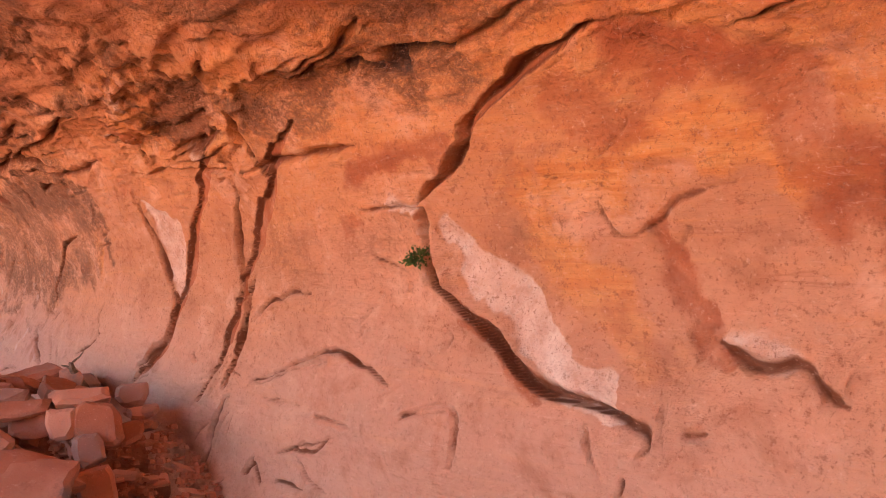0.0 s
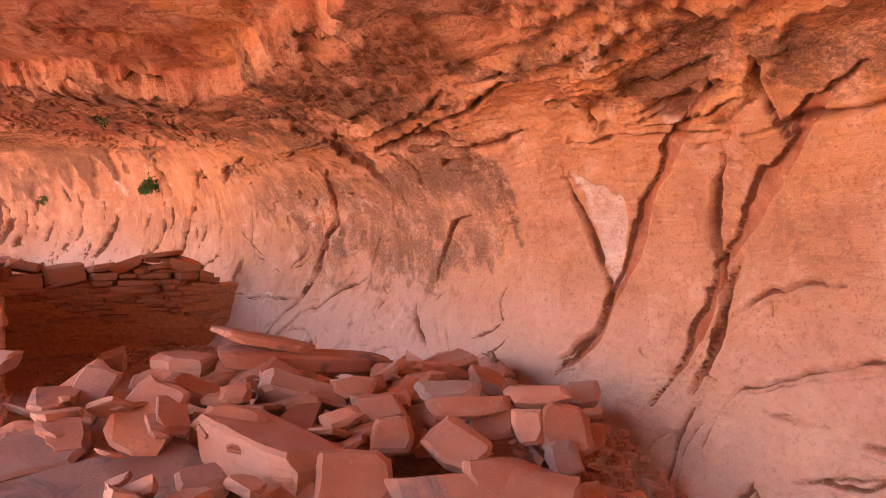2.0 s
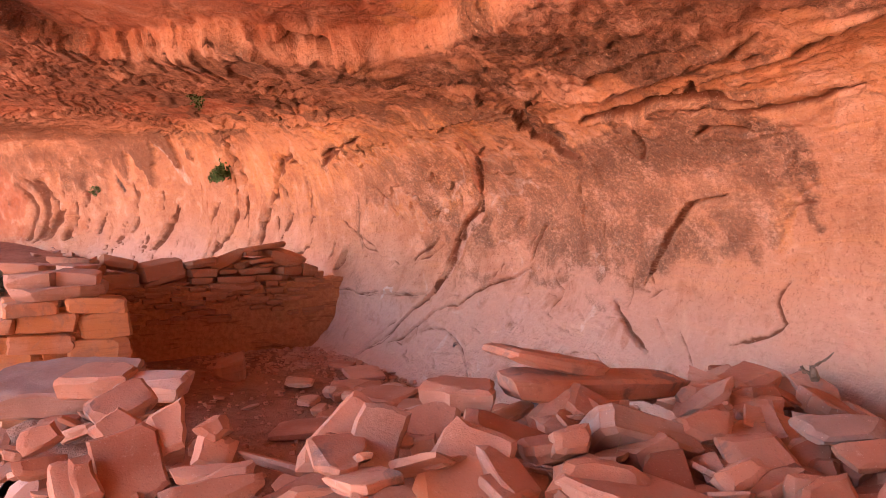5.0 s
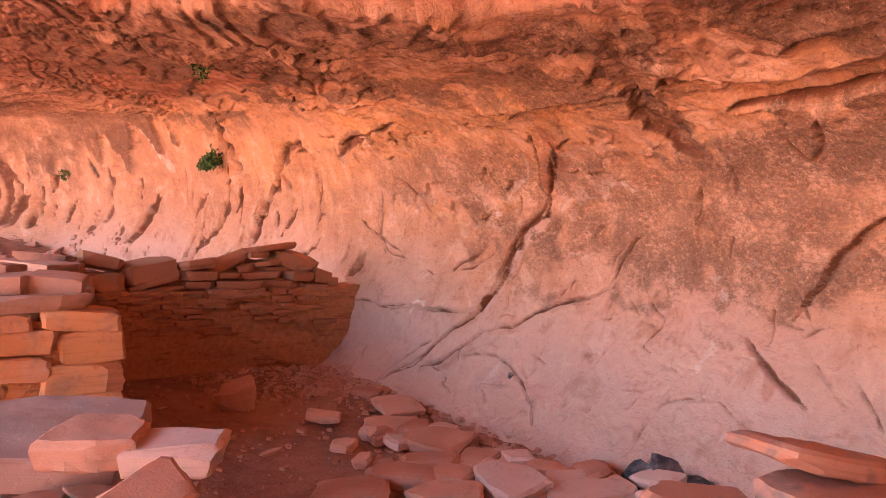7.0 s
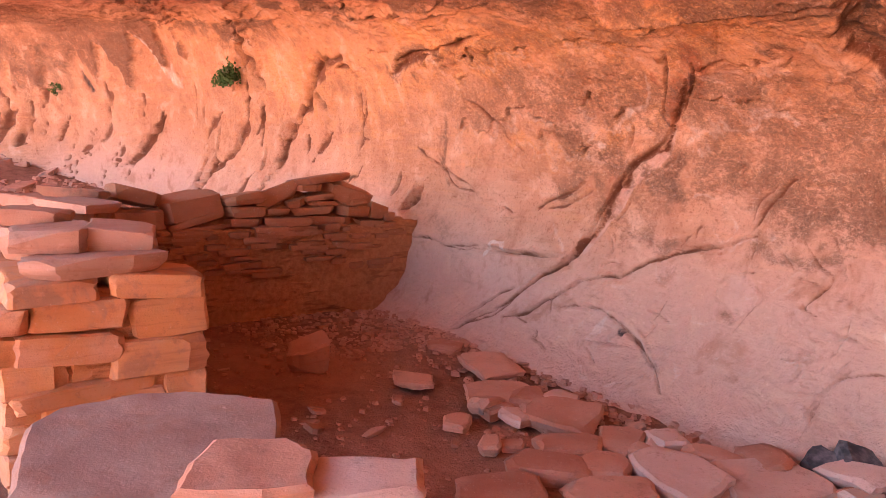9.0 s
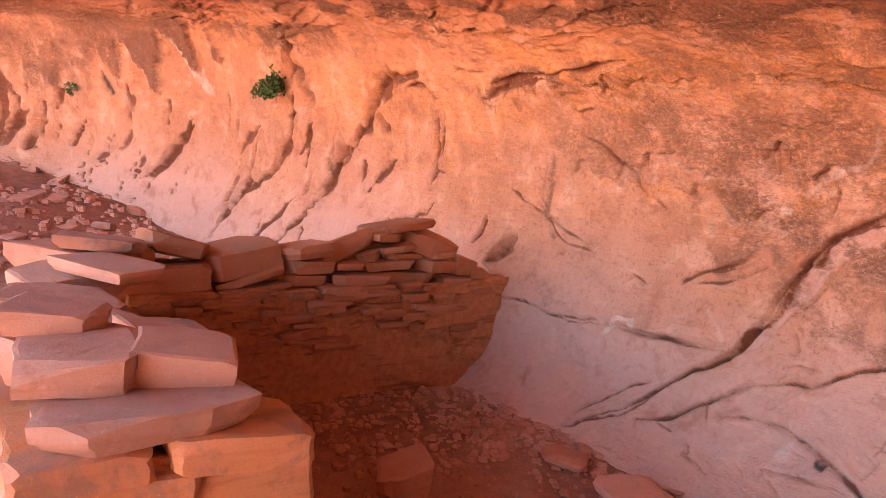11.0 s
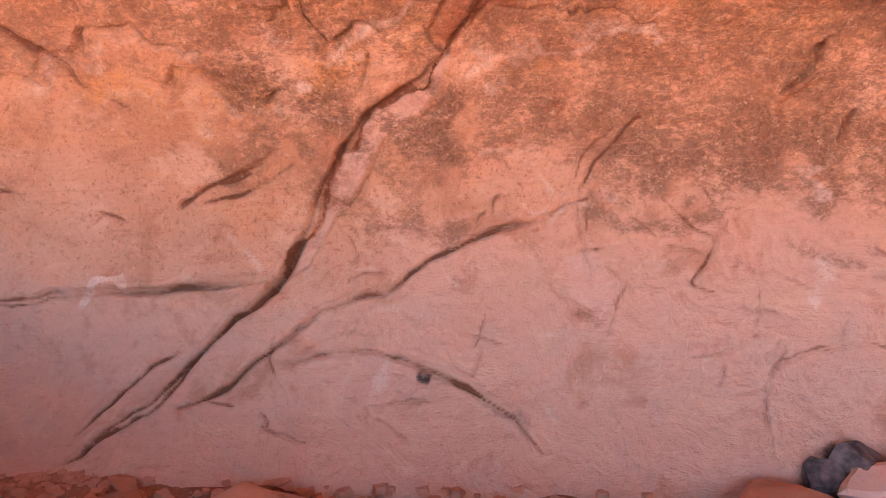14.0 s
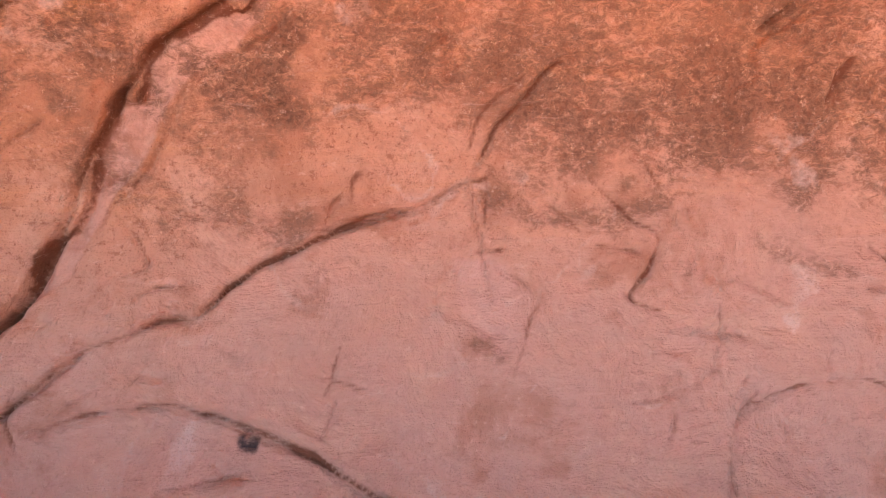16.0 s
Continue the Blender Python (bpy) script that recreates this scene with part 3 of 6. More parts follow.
# the long crack with the rusty knob and its branches
area([(-7.45, 3.0), (-7.3, 3.0), (-7.36, 2.8), (-7.58, 2.62), (-7.64, 2.54), (-7.72, 2.56), (-7.66, 2.72), (-7.5, 2.86)], 0.04, 0.008, 0.0, 0.08, 0.06, rust=0.7, gold=0.5, stain=0.3)
patch("rust", [(-7.4, 2.98), (-7.5, 2.84), (-7.62, 2.7), (-7.67, 2.57)], 0.055, 1.0, 0.5, 0.0, 0.08, 0.6)
patch("soot_and_shade", [(-7.44, 2.9), (-7.5, 2.82)], 0.018, 0.6, 0.9)
patch("soot_and_shade", [(-7.72, 2.63), (-7.7, 2.56)], 0.016, 0.6, 0.9)
patch("pale", [(-7.58, 2.52), (-7.5, 2.5)], 0.04, 0.45, 0.8, 0.012)
crack([(-7.36, 2.92), (-7.48, 2.74), (-7.6, 2.6)], width=0.008, depth=0.025, lip=-0.01, dark=0.7)
crack([(-7.5, 2.95), (-7.62, 2.78), (-7.72, 2.62)], width=0.008, depth=0.025, lip=0.01, dark=0.7)
patch("gold", [(-7.64, 2.72), (-7.67, 2.58)], 0.025, 0.6, 0.9, 0.012)
patch("stain", [(-7.75, 2.61), (-7.69, 2.55)], 0.03, 0.6, 0.7)
patch("stain", [(-7.58, 2.6), (-7.42, 2.6)], 0.035, 0.6, 0.7)
crack([(-7.46, 2.83), (-7.54, 2.71), (-7.67, 2.54)], width=0.014, depth=0.03)
# both the trough's lit floor and its shaded left edge are painted
trench([(-7.67, 2.53), (-7.78, 2.40), (-7.96, 2.265), (-8.03, 2.165), (-8.15, 1.985), (-8.24, 1.84), (-8.36, 1.70)], 0.044, 0.036, "pink_tone", 0.75)
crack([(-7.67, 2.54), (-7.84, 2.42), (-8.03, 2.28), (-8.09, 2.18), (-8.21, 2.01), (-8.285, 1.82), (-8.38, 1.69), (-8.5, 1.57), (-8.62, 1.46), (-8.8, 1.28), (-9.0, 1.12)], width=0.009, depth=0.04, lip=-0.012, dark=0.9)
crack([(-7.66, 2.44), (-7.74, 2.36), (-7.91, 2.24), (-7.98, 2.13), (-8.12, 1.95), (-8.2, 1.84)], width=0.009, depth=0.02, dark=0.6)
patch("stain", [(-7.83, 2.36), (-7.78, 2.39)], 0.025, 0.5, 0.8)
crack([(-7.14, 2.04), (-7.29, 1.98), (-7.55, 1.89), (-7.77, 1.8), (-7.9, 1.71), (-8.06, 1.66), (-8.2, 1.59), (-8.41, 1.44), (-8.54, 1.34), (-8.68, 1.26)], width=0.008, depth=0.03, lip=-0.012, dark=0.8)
crack([(-8.47, 1.6), (-8.62, 1.45), (-8.78, 1.26), (-8.98, 1.12), (-9.06, 1.06)], width=0.009, depth=0.03)
crack([(-8.7, 1.47), (-8.86, 1.36), (-9.05, 1.16)], width=0.008, depth=0.025, dark=0.7)
crack([(-8.06, 1.66), (-8.05, 1.75), (-7.93, 1.78)], width=0.007, depth=0.015, dark=0.6)
patch("pale", [(-7.33, 1.97), (-7.23, 2.01), (-7.14, 2.04)], 0.018, 0.5, 0.9)
crack([(-6.92, 2.36), (-7.05, 2.22), (-7.17, 2.06)], width=0.008, depth=0.02, lip=-0.008, dark=0.6)
crack([(-7.18, 2.03), (-7.15, 1.85), (-7.13, 1.72)], width=0.005, depth=0.015, dark=0.5)
crack([(-8.31, 1.43), (-8.05, 1.48), (-7.79, 1.44), (-7.61, 1.38), (-7.45, 1.29), (-7.31, 1.17)], width=0.008, depth=0.025, lip=0.02, dark=0.9)
patch("rust", [(-7.14, 2.04), (-7.29, 1.98), (-7.55, 1.89), (-7.77, 1.8), (-7.9, 1.71), (-8.06, 1.66), (-8.2, 1.59), (-8.41, 1.44)], 0.018, 0.4, 0.9)
patch("rust", [(-7.75, 2.45), (-7.94, 2.34), (-8.04, 2.25), (-8.11, 2.1), (-8.23, 1.96), (-8.27, 1.81), (-8.38, 1.69)], 0.025, 0.45, 0.9)
# shade in the hole and beneath the arc's lip, painted dark
patch("soot_and_shade", [(-7.79, 1.44), (-7.75, 1.43)], 0.018, 0.8, 0.9, -0.015)
patch("soot_and_shade", [(-7.56, 1.36), (-7.46, 1.28), (-7.37, 1.23)], 0.012, 0.4, 0.9)
crack([(-7.96, 1.3), (-7.83, 1.33), (-7.72, 1.34)], width=0.005, depth=0.012, dark=0.6)
crack([(-8.26, 1.47), (-8.1, 1.55), (-7.96, 1.54)], width=0.005, depth=0.012, dark=0.6)
crack([(-10.08, 1.66), (-9.75, 1.66), (-9.42, 1.64), (-9.18, 1.68), (-8.9, 1.69), (-8.64, 1.72), (-8.4, 1.75)], width=0.006, depth=0.025, lip=0.018, dark=0.75)
patch("pale", [(-9.14, 1.68), (-8.96, 1.68)], 0.016, 0.8, 0.5)
crack([(-8.72, 2.02), (-8.62, 2.09), (-8.34, 2.2)], width=0.009, depth=0.025)
crack([(-8.96, 1.91), (-8.94, 1.76)], width=0.008, depth=0.015, dark=0.5)
crack([(-9.46, 2.62), (-9.25, 2.55), (-9.1, 2.48), (-9.06, 2.41), (-8.87, 2.34)], width=0.011, depth=0.03)
patch("stain", [(-9.39, 2.6), (-9.05, 2.53), (-8.71, 2.57), (-8.32, 2.56)], 0.09, 0.45, 0.8)
patch("stain", [(-8.08, 2.72), (-7.96, 2.82), (-7.89, 2.89)], 0.06, 0.6, 0.8)
patch("gold", [(-9.06, 2.4), (-8.62, 2.36), (-8.24, 2.46), (-7.88, 2.63)], 0.05, 0.6, 0.8)
patch("rust", [(-8.52, 2.78), (-8.44, 2.73), (-8.27, 2.77)], 0.02, 0.5, 0.8)
patch("pale", [(-8.6, 2.82), (-8.54, 2.78)], 0.03, 0.3, 0.8)
patch("stain", [(-9.76, 2.52), (-9.83, 2.35), (-9.82, 2.25), (-9.76, 2.19)], 0.05, 0.7, 0.9)
crack([(-10.14, 2.33), (-9.98, 2.27), (-9.78, 2.21), (-9.62, 2.12), (-9.32, 2.07)], width=0.008, depth=0.02)
patch("stain", [(-9.8, 1.84), (-9.6, 1.72)], 0.06, 0.4, 0.8)
patch("pale", [(-7.65, 2.47), (-7.46, 2.51), (-7.16, 2.59), (-6.94, 2.64)], 0.018, 0.5, 0.9)
patch("pale", [(-7.76, 2.78), (-7.83, 2.69), (-7.95, 2.65), (-8.12, 2.54), (-8.29, 2.45)], 0.022, 0.5, 0.9)
patch("gold", [(-8.19, 2.49), (-7.91, 2.59), (-7.71, 2.65)], 0.05, 0.9, 0.9)
patch("pale", [(-9.01, 2.38), (-8.7, 2.33), (-8.34, 2.38)], 0.02, 0.4, 0.9)
patch("stain", [(-7.6, 2.74), (-7.4, 2.79), (-7.17, 2.74), (-6.92, 2.8)], 0.08, 0.7, 0.9)
patch("stain", [(-7.88, 2.29), (-7.72, 2.31)], 0.05, 0.6, 0.9)
patch("stain", [(-7.95, 2.12), (-7.79, 2.21)], 0.05, 0.5, 0.9)
patch("rust", [(-7.23, 2.42), (-7.19, 2.36)], 0.03, 0.5, 0.9)
patch("stain", [(-9.26, 2.41), (-8.97, 2.28)], 0.08, 0.35, 0.9)
patch("stain", [(-8.71, 2.22), (-8.4, 2.28), (-8.25, 2.33)], 0.05, 0.4, 0.9)
patch("pale", [(-9.17, 2.34), (-8.51, 2.38), (-8.04, 2.31)], 0.02, 0.35, 0.9)
patch("stain", [(-8.52, 2.82), (-8.18, 2.59), (-7.92, 2.88)], 0.06, 0.5, 0.9)
patch("stain", [(-6.9, 2.99), (-6.78, 2.96)], 0.05, 0.7, 0.9)
patch("gold", [(-9.97, 3.02), (-8.71, 2.96), (-7.66, 3.08), (-6.92, 3.17)], 0.20, 0.9, 0.9)
patch("stain", [(-7.16, 3.26), (-6.73, 3.25), (-6.43, 3.14)], 0.12, 0.8, 0.9)
crack([(-7.79, 3.11), (-7.06, 3.18), (-6.64, 3.19)], width=0.012, depth=0.04, lip=0.03)
crack([(-8.92, 3.03), (-9.65, 2.9), (-10.18, 2.82)], width=0.014, depth=0.04)
patch("stain", [(-10.18, 2.82), (-9.58, 2.9)], 0.05, 0.6, 0.9)
crack([(-9.81, 2.24), (-9.4, 2.1)], width=0.008, depth=0.02, dark=0.6)
patch("stain", [(-9.86, 2.44), (-9.85, 2.24)], 0.03, 0.5, 0.9)
patch("rust", [(-7.36, 2.98), (-7.53, 2.81), (-7.64, 2.62)], 0.03, 0.8, 0.9, 0.012)
patch("stain", [(-9.6, 2.62), (-8.6, 2.68), (-7.6, 2.72), (-6.9, 2.7)], 0.26, 0.5, 0.9)
patch("stain", [(-9.3, 2.92), (-8.2, 3.0), (-7.2, 3.05)], 0.14, 0.55, 0.9)
for x, v, l in ((-9.4, 2.46, 0.5), (-8.9, 2.5, 0.7), (-8.5, 2.41, 0.6), (-8.1, 2.62, 0.5), (-7.2, 2.66, 0.6), (-9.6, 2.78, 0.6), (-8.9, 2.92, 0.8), (-7.9, 2.96, 0.7), (-7.1, 2.9, 0.6)):
    crack([(x - l / 2, v), (x, v + 0.03), (x + l / 2, v - 0.01)], width=0.006, depth=0.02, lip=0.012, dark=0.5, warp=0.06)
    patch("pale", [(x - l / 2, v - 0.03), (x + l / 3, v - 0.02)], 0.022, 0.4, 0.9, 0.0, 0.08, 0.8)
# scratches and stains near the floor of the room
crack([(-6.86, 2.04), (-6.73, 1.93), (-6.67, 1.89), (-6.69, 1.81), (-6.74, 1.74), (-6.67, 1.7)], width=0.005, depth=0.015, dark=0.7)
crack([(-6.1, 1.89), (-5.99, 1.81), (-5.9, 1.75), (-5.79, 1.69), (-5.68, 1.62)], width=0.012, depth=0.03, dark=0.7)
patch("rust", [(-6.0, 1.84), (-5.84, 1.73)], 0.02, 0.5, 0.6)
crack([(-6.5, 1.15), (-6.52, 1.32), (-6.5, 1.44), (-6.4, 1.51), (-6.25, 1.54), (-6.06, 1.52), (-5.92, 1.47)], width=0.006, depth=0.015, lip=0.008, dark=0.5)
crack([(-7.24, 1.82), (-7.27, 1.71), (-7.15, 1.65)], width=0.005, depth=0.01, dark=0.5)
crack([(-7.11, 1.81), (-7.01, 1.74), (-7.03, 1.63), (-7.06, 1.52)], width=0.006, depth=0.012, dark=0.5)
area([(-7.25, 1.82), (-7.1, 1.81), (-7.03, 1.68), (-7.07, 1.58), (-7.14, 1.62), (-7.25, 1.7)], 0.012, -0.012, 0.3, 0.03, 0.015, pink_tone=0.95, stain=0)
patch("stain", [(-7.2, 1.62), (-7.06, 1.54)], 0.025, 0.5, 0.9)
patch("stain", [(-7.48, 2.42), (-7.21, 2.42), (-6.85, 2.33), (-6.38, 2.24)], 0.16, 0.65, 0.9)
patch("stain", [(-6.4, 2.42), (-6.2, 2.3), (-6.0, 2.26), (-5.77, 2.41)], 0.20, 0.68, 0.9)
patch("stain", [(-8.45, 2.46), (-8.2, 2.42), (-7.91, 2.25)], 0.15, 0.7, 0.9)
patch("stain", [(-7.9, 2.22), (-7.71, 2.37)], 0.10, 0.75, 0.9)
patch("stain", [(-7.12, 2.0), (-6.85, 1.95), (-6.61, 1.97)], 0.05, 0.55, 0.9)
patch("stain", [(-6.37, 1.89), (-6.2, 1.87)], 0.05, 0.5, 0.9)
patch("stain", [(-7.57, 2.21), (-7.38, 2.14)], 0.08, 0.3, 0.9)
patch("pale", [(-7.65, 2.21), (-7.49, 2.25), (-7.33, 2.21), (-7.3, 2.14), (-7.34, 2.06), (-7.4, 2.02)], 0.008, 0.45, 0.8)
patch("pale", [(-7.58, 2.1), (-7.42, 2.1), (-7.4, 2.03)], 0.006, 0.4, 0.8)
patch("pale", [(-6.35, 2.13), (-6.19, 2.21), (-6.0, 2.28)], 0.012, 0.35, 0.9)
patch("pale", [(-6.2, 2.19), (-6.1, 2.09)], 0.012, 0.35, 0.9)
crack([(-6.37, 2.62), (-6.41, 2.51), (-6.47, 2.41)], width=0.016, depth=0.05, lip=0.02)
patch("rust", [(-6.4, 2.44), (-6.47, 2.32), (-6.52, 2.23)], 0.016, 0.7, 0.6)
patch("gold", [(-6.4, 2.44), (-6.47, 2.32), (-6.52, 2.23)], 0.012, 0.8, 0.6)
crack([(-7.03, 2.31), (-7.13, 2.22), (-7.2, 2.1)], width=0.010, depth=0.012, dark=0.5)
patch("rust", [(-7.23, 2.47), (-7.22, 2.36)], 0.03, 0.6, 0.8)
patch("pale", [(-7.55, 2.51), (-7.32, 2.56), (-7.12, 2.6)], 0.012, 0.35, 0.9)
patch("pale", [(-7.83, 1.11), (-7.77, 1.11)], 0.02, 0.5, 0.9)
patch("pale", [(-7.64, 1.09), (-7.56, 1.1)], 0.025, 0.5, 0.9)
patch("pale", [(-7.36, 1.52), (-7.34, 1.38)], 0.008, 0.3, 0.9)
patch("soot_and_shade", [(-6.4, 1.04), (-6.29, 1.16), (-6.11, 1.17), (-5.95, 1.15), (-5.82, 1.05)], 0.05, 0.85, 0.9)
crack([(-8.72, 2.01), (-8.61, 2.09), (-8.41, 2.15)], width=0.008, depth=0.02)
# the fan of slanting cracks beyond the far wall
crack([(-12.95, 3.3), (-13.31, 2.9), (-13.2, 2.74), (-13.03, 2.64)], width=0.068, depth=0.12, lip=0.05)
crack([(-11.16, 2.84), (-11.7, 2.76), (-12.07, 2.6), (-12.28, 2.46), (-12.65, 2.27), (-13.03, 1.96), (-13.39, 1.65)], width=0.054, depth=0.08, lip=0.04)
crack([(-11.81, 2.6), (-11.85, 2.52)], width=0.047, depth=0.09)
crack([(-13.4, 2.56), (-13.68, 2.34), (-14.11, 2.13), (-14.67, 1.81), (-15.13, 1.31)], width=0.041, depth=0.06)
crack([(-14.69, 2.6), (-14.7, 2.48)], width=0.027, depth=0.03)
crack([(-13.82, 2.56), (-13.91, 2.68)], width=0.041, depth=0.05)
crack([(-14.26, 2.45), (-14.66, 2.32), (-14.78, 2.23)], width=0.034, depth=0.04)
crack([(-15.83, 2.42), (-16.15, 2.25), (-16.63, 1.88)], width=0.038, depth=0.04)
crack([(-14.41, 2.2), (-14.48, 2.04), (-14.61, 1.88)], width=0.030, depth=0.04)
crack([(-13.42, 2.0), (-13.78, 1.71), (-14.29, 1.35)], width=0.027, depth=0.03)
crack([(-12.96, 2.02), (-13.48, 1.61), (-13.95, 1.34)], width=0.027, depth=0.03)
crack([(-12.19, 2.34), (-12.21, 2.28), (-12.3, 2.2)], width=0.027, depth=0.04)
crack([(-11.7, 2.39), (-12.0, 2.24), (-12.17, 2.13)], width=0.024, depth=0.04)
crack([(-13.14, 2.51), (-13.39, 2.31)], width=0.027, depth=0.04)
crack([(-12.55, 2.39), (-12.82, 2.22)], width=0.027, depth=0.04)
crack([(-11.11, 2.16), (-11.4, 2.03), (-11.96, 1.87), (-12.6, 1.58)], width=0.019, depth=0.03)
crack([(-11.22, 2.41), (-11.12, 2.35), (-10.96, 2.34)], width=0.014, depth=0.02, dark=0.6)
crack([(-17.05, 2.33), (-17.35, 2.16)], width=0.041, depth=0.04)
patch("pale", [(-15.92, 2.94), (-15.7, 2.79), (-15.31, 2.63)], 0.045, 0.6, 0.7, 0.03)
patch("stain", [(-15.69, 3.01), (-15.43, 2.75)], 0.10, 0.4, 0.9)
patch("rust", [(-15.9, 3.0), (-15.48, 2.82)], 0.10, 0.5, 0.9, -0.03)
patch("gold", [(-12.82, 2.75), (-11.1, 2.72), (-9.95, 2.84), (-9.11, 3.0)], 0.25, 0.7, 0.9)
patch("stain", [(-10.37, 2.76), (-9.96, 2.82), (-9.56, 2.89)], 0.05, 0.7, 0.8)
crack([(-10.37, 2.74), (-9.96, 2.82), (-9.56, 2.88)], width=0.019, depth=0.04)
crack([(-10.64, 3.12), (-9.9, 3.2), (-9.02, 3.18)], width=0.020, depth=0.05, lip=0.04)
crack([(-9.5, 1.64), (-9.16, 1.7), (-8.96, 1.68), (-8.48, 1.74)], width=0.011, depth=0.03, dark=0.6)
patch("stain", [(-9.83, 1.77), (-9.57, 1.72)], 0.09, 0.35, 0.9)
patch("rust", [(-8.6, 2.84), (-8.53, 2.75), (-8.38, 2.75), (-8.24, 2.84)], 0.02, 0.5, 0.9)
patch("pale", [(-8.62, 2.82), (-8.54, 2.88), (-8.28, 2.92)], 0.018, 0.4, 0.9)
# the dark gap where the far wall meets the cliff
crack([(-10.05, 2.06), (-10.18, 1.97), (-10.31, 1.86)], width=0.03, depth=0.07)
# the far curl of the alcove
patch("rust", [(-20.65, 3.09), (-20.47, 2.72), (-20.43, 2.44), (-20.59, 2.1)], 0.45, 0.9, 0.8)
crack([(-19.88, 2.67), (-19.52, 2.5), (-19.58, 2.26), (-19.89, 2.0)], width=0.06, depth=0.10)
crack([(-19.62, 2.67), (-19.22, 2.45), (-19.36, 2.26), (-19.7, 2.01)], width=0.05, depth=0.08)
crack([(-20.11, 2.61), (-19.81, 2.43), (-19.91, 2.19), (-20.08, 2.04)], width=0.05, depth=0.08)
crack([(-18.75, 2.32), (-18.97, 2.17), (-19.14, 2.04)], width=0.05, depth=0.10)
crack([(-19.04, 2.39), (-19.33, 2.24), (-19.51, 2.06)], width=0.05, depth=0.08)
crack([(-18.49, 2.42), (-18.36, 2.56)], width=0.03, depth=0.05)
crack([(-17.99, 2.36), (-18.29, 2.14)], width=0.03, depth=0.06)
crack([(-15.79, 2.4), (-16.28, 2.17), (-16.79, 1.84)], width=0.03, depth=0.06)
crack([(-17.39, 2.3), (-17.73, 2.02)], width=0.03, depth=0.05)
patch("soot_and_shade", [(-17.53, 2.59), (-17.4, 2.56)], 0.06, 0.8, 0.8, -0.05)
patch("stain", [(-20.49, 3.0), (-19.43, 2.91), (-18.34, 2.78), (-17.73, 3.09)], 0.35, 0.6, 0.9, 0.05)
patch("rust", [(-19.27, 3.9), (-16.82, 4.13), (-13.45, 4.42)], 0.4, 0.9, 0.9)
patch("stain", [(-17.66, 5.25), (-15.73, 4.94), (-12.37, 4.79), (-10.1, 4.34)], 0.5, 0.75, 0.9)
patch("stain", [(-15.78, 3.6), (-13.15, 3.94), (-12.54, 3.46)], 0.25, 0.5, 0.9)
crack([(-8.59, 4.18), (-8.61, 3.86), (-8.3, 3.76)], width=0.03, depth=0.08, lip=0.05)
patch("stain", [(-8.71, 4.04), (-7.77, 3.83), (-7.1, 3.65), (-6.56, 3.54)], 0.12, 0.8, 0.9)
patch("stain", [(-6.32, 3.22), (-6.35, 3.05), (-6.38, 2.9)], 0.06, 0.9, 0.8, -0.04)
patch("stain", [(-6.89, 2.98), (-6.81, 2.96)], 0.04, 0.7, 0.8)
patch("stain", [(-8.18, 2.88), (-8.08, 2.72)], 0.09, 0.5, 0.9)
patch("stain", [(-9.62, 2.63), (-9.0, 2.46), (-8.2, 2.43)], 0.10, 0.35, 0.9)
# the smooth hollow in the roof, bounced light on its rim painted gold, the dark beds below it and the brown gritty
# swell beside it
area([(-3.7, 4.3), (-4.3, 4.12), (-4.9, 4.11), (-5.3, 4.14), (-5.87, 3.99), (-6.28, 4.03), (-6.62, 4.25), (-7.2, 4.78), (-8.8, 5.12), (-9.2, 5.8), (-7.0, 6.4), (-4.5, 5.7)], 0.07, -0.16, 0.65, 0.08, 0.04, stain=0.2, gold=0.1, rust=0.72)
# the rim's orange bounce light, put into the rock colour
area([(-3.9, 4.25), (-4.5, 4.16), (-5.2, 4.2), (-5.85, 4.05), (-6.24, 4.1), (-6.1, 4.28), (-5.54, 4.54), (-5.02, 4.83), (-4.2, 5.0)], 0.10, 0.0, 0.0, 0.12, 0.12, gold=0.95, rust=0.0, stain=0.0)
area([(-8.78, 5.08), (-7.19, 4.72), (-6.69, 4.18), (-6.24, 3.69), (-6.49, 3.36), (-7.08, 3.6), (-8.61, 3.74), (-9.88, 4.03), (-11.4, 4.7)], 0.08, 0.025, 0.0, 0.08, 0.06, stain=0.6, gold=0.1)
cut, m = area([(-5.66, 3.92), (-5.12, 4.1), (-4.71, 4.02), (-4.03, 3.91), (-4.1, 3.55), (-4.75, 3.42), (-5.28, 3.5), (-5.82, 3.36), (-6.4, 3.39), (-6.24, 3.66)], 0.08, 0.03, 0.2, 0.10, 0.06, stain=0.62, gold=0.0)
RELIEF[cut] += 0.016 * m * fbm2(GX[cut], GV[cut], 0.07, 4, 91, 0.65)
area([(-9.0, 5.2), (-11.5, 4.85), (-16, 4.3), (-20, 4.0), (-23, 4.6), (-22, 6.5), (-9.4, 7.0)], 0.25, 0.0, 0.0, 0.2, 0.1, rust=0.75, stain=0.6, gold=0.0)
area([(-25.5, 2.0), (-21.0, 2.0), (-20.2, 2.3), (-20.1, 2.65), (-20.4, 3.3), (-25.5, 3.6)], 0.12, -0.05, 0.0, 0.1, 0.1, rust=0.7, pink_tone=0.1)
for lift, dark in ((0.0, 0.9), (0.14, 0.8), (0.30, 0.9), (0.44, 0.7)):
    crack([(-6.28 - lift, 3.66 + 0.1 * lift), (-6.9, 3.70 + 0.9 * lift), (-8.0, 3.86 + lift), (-9.4, 4.1 + lift)], width=0.016, depth=0.05, lip=-0.03, dark=dark, warp=0.05)
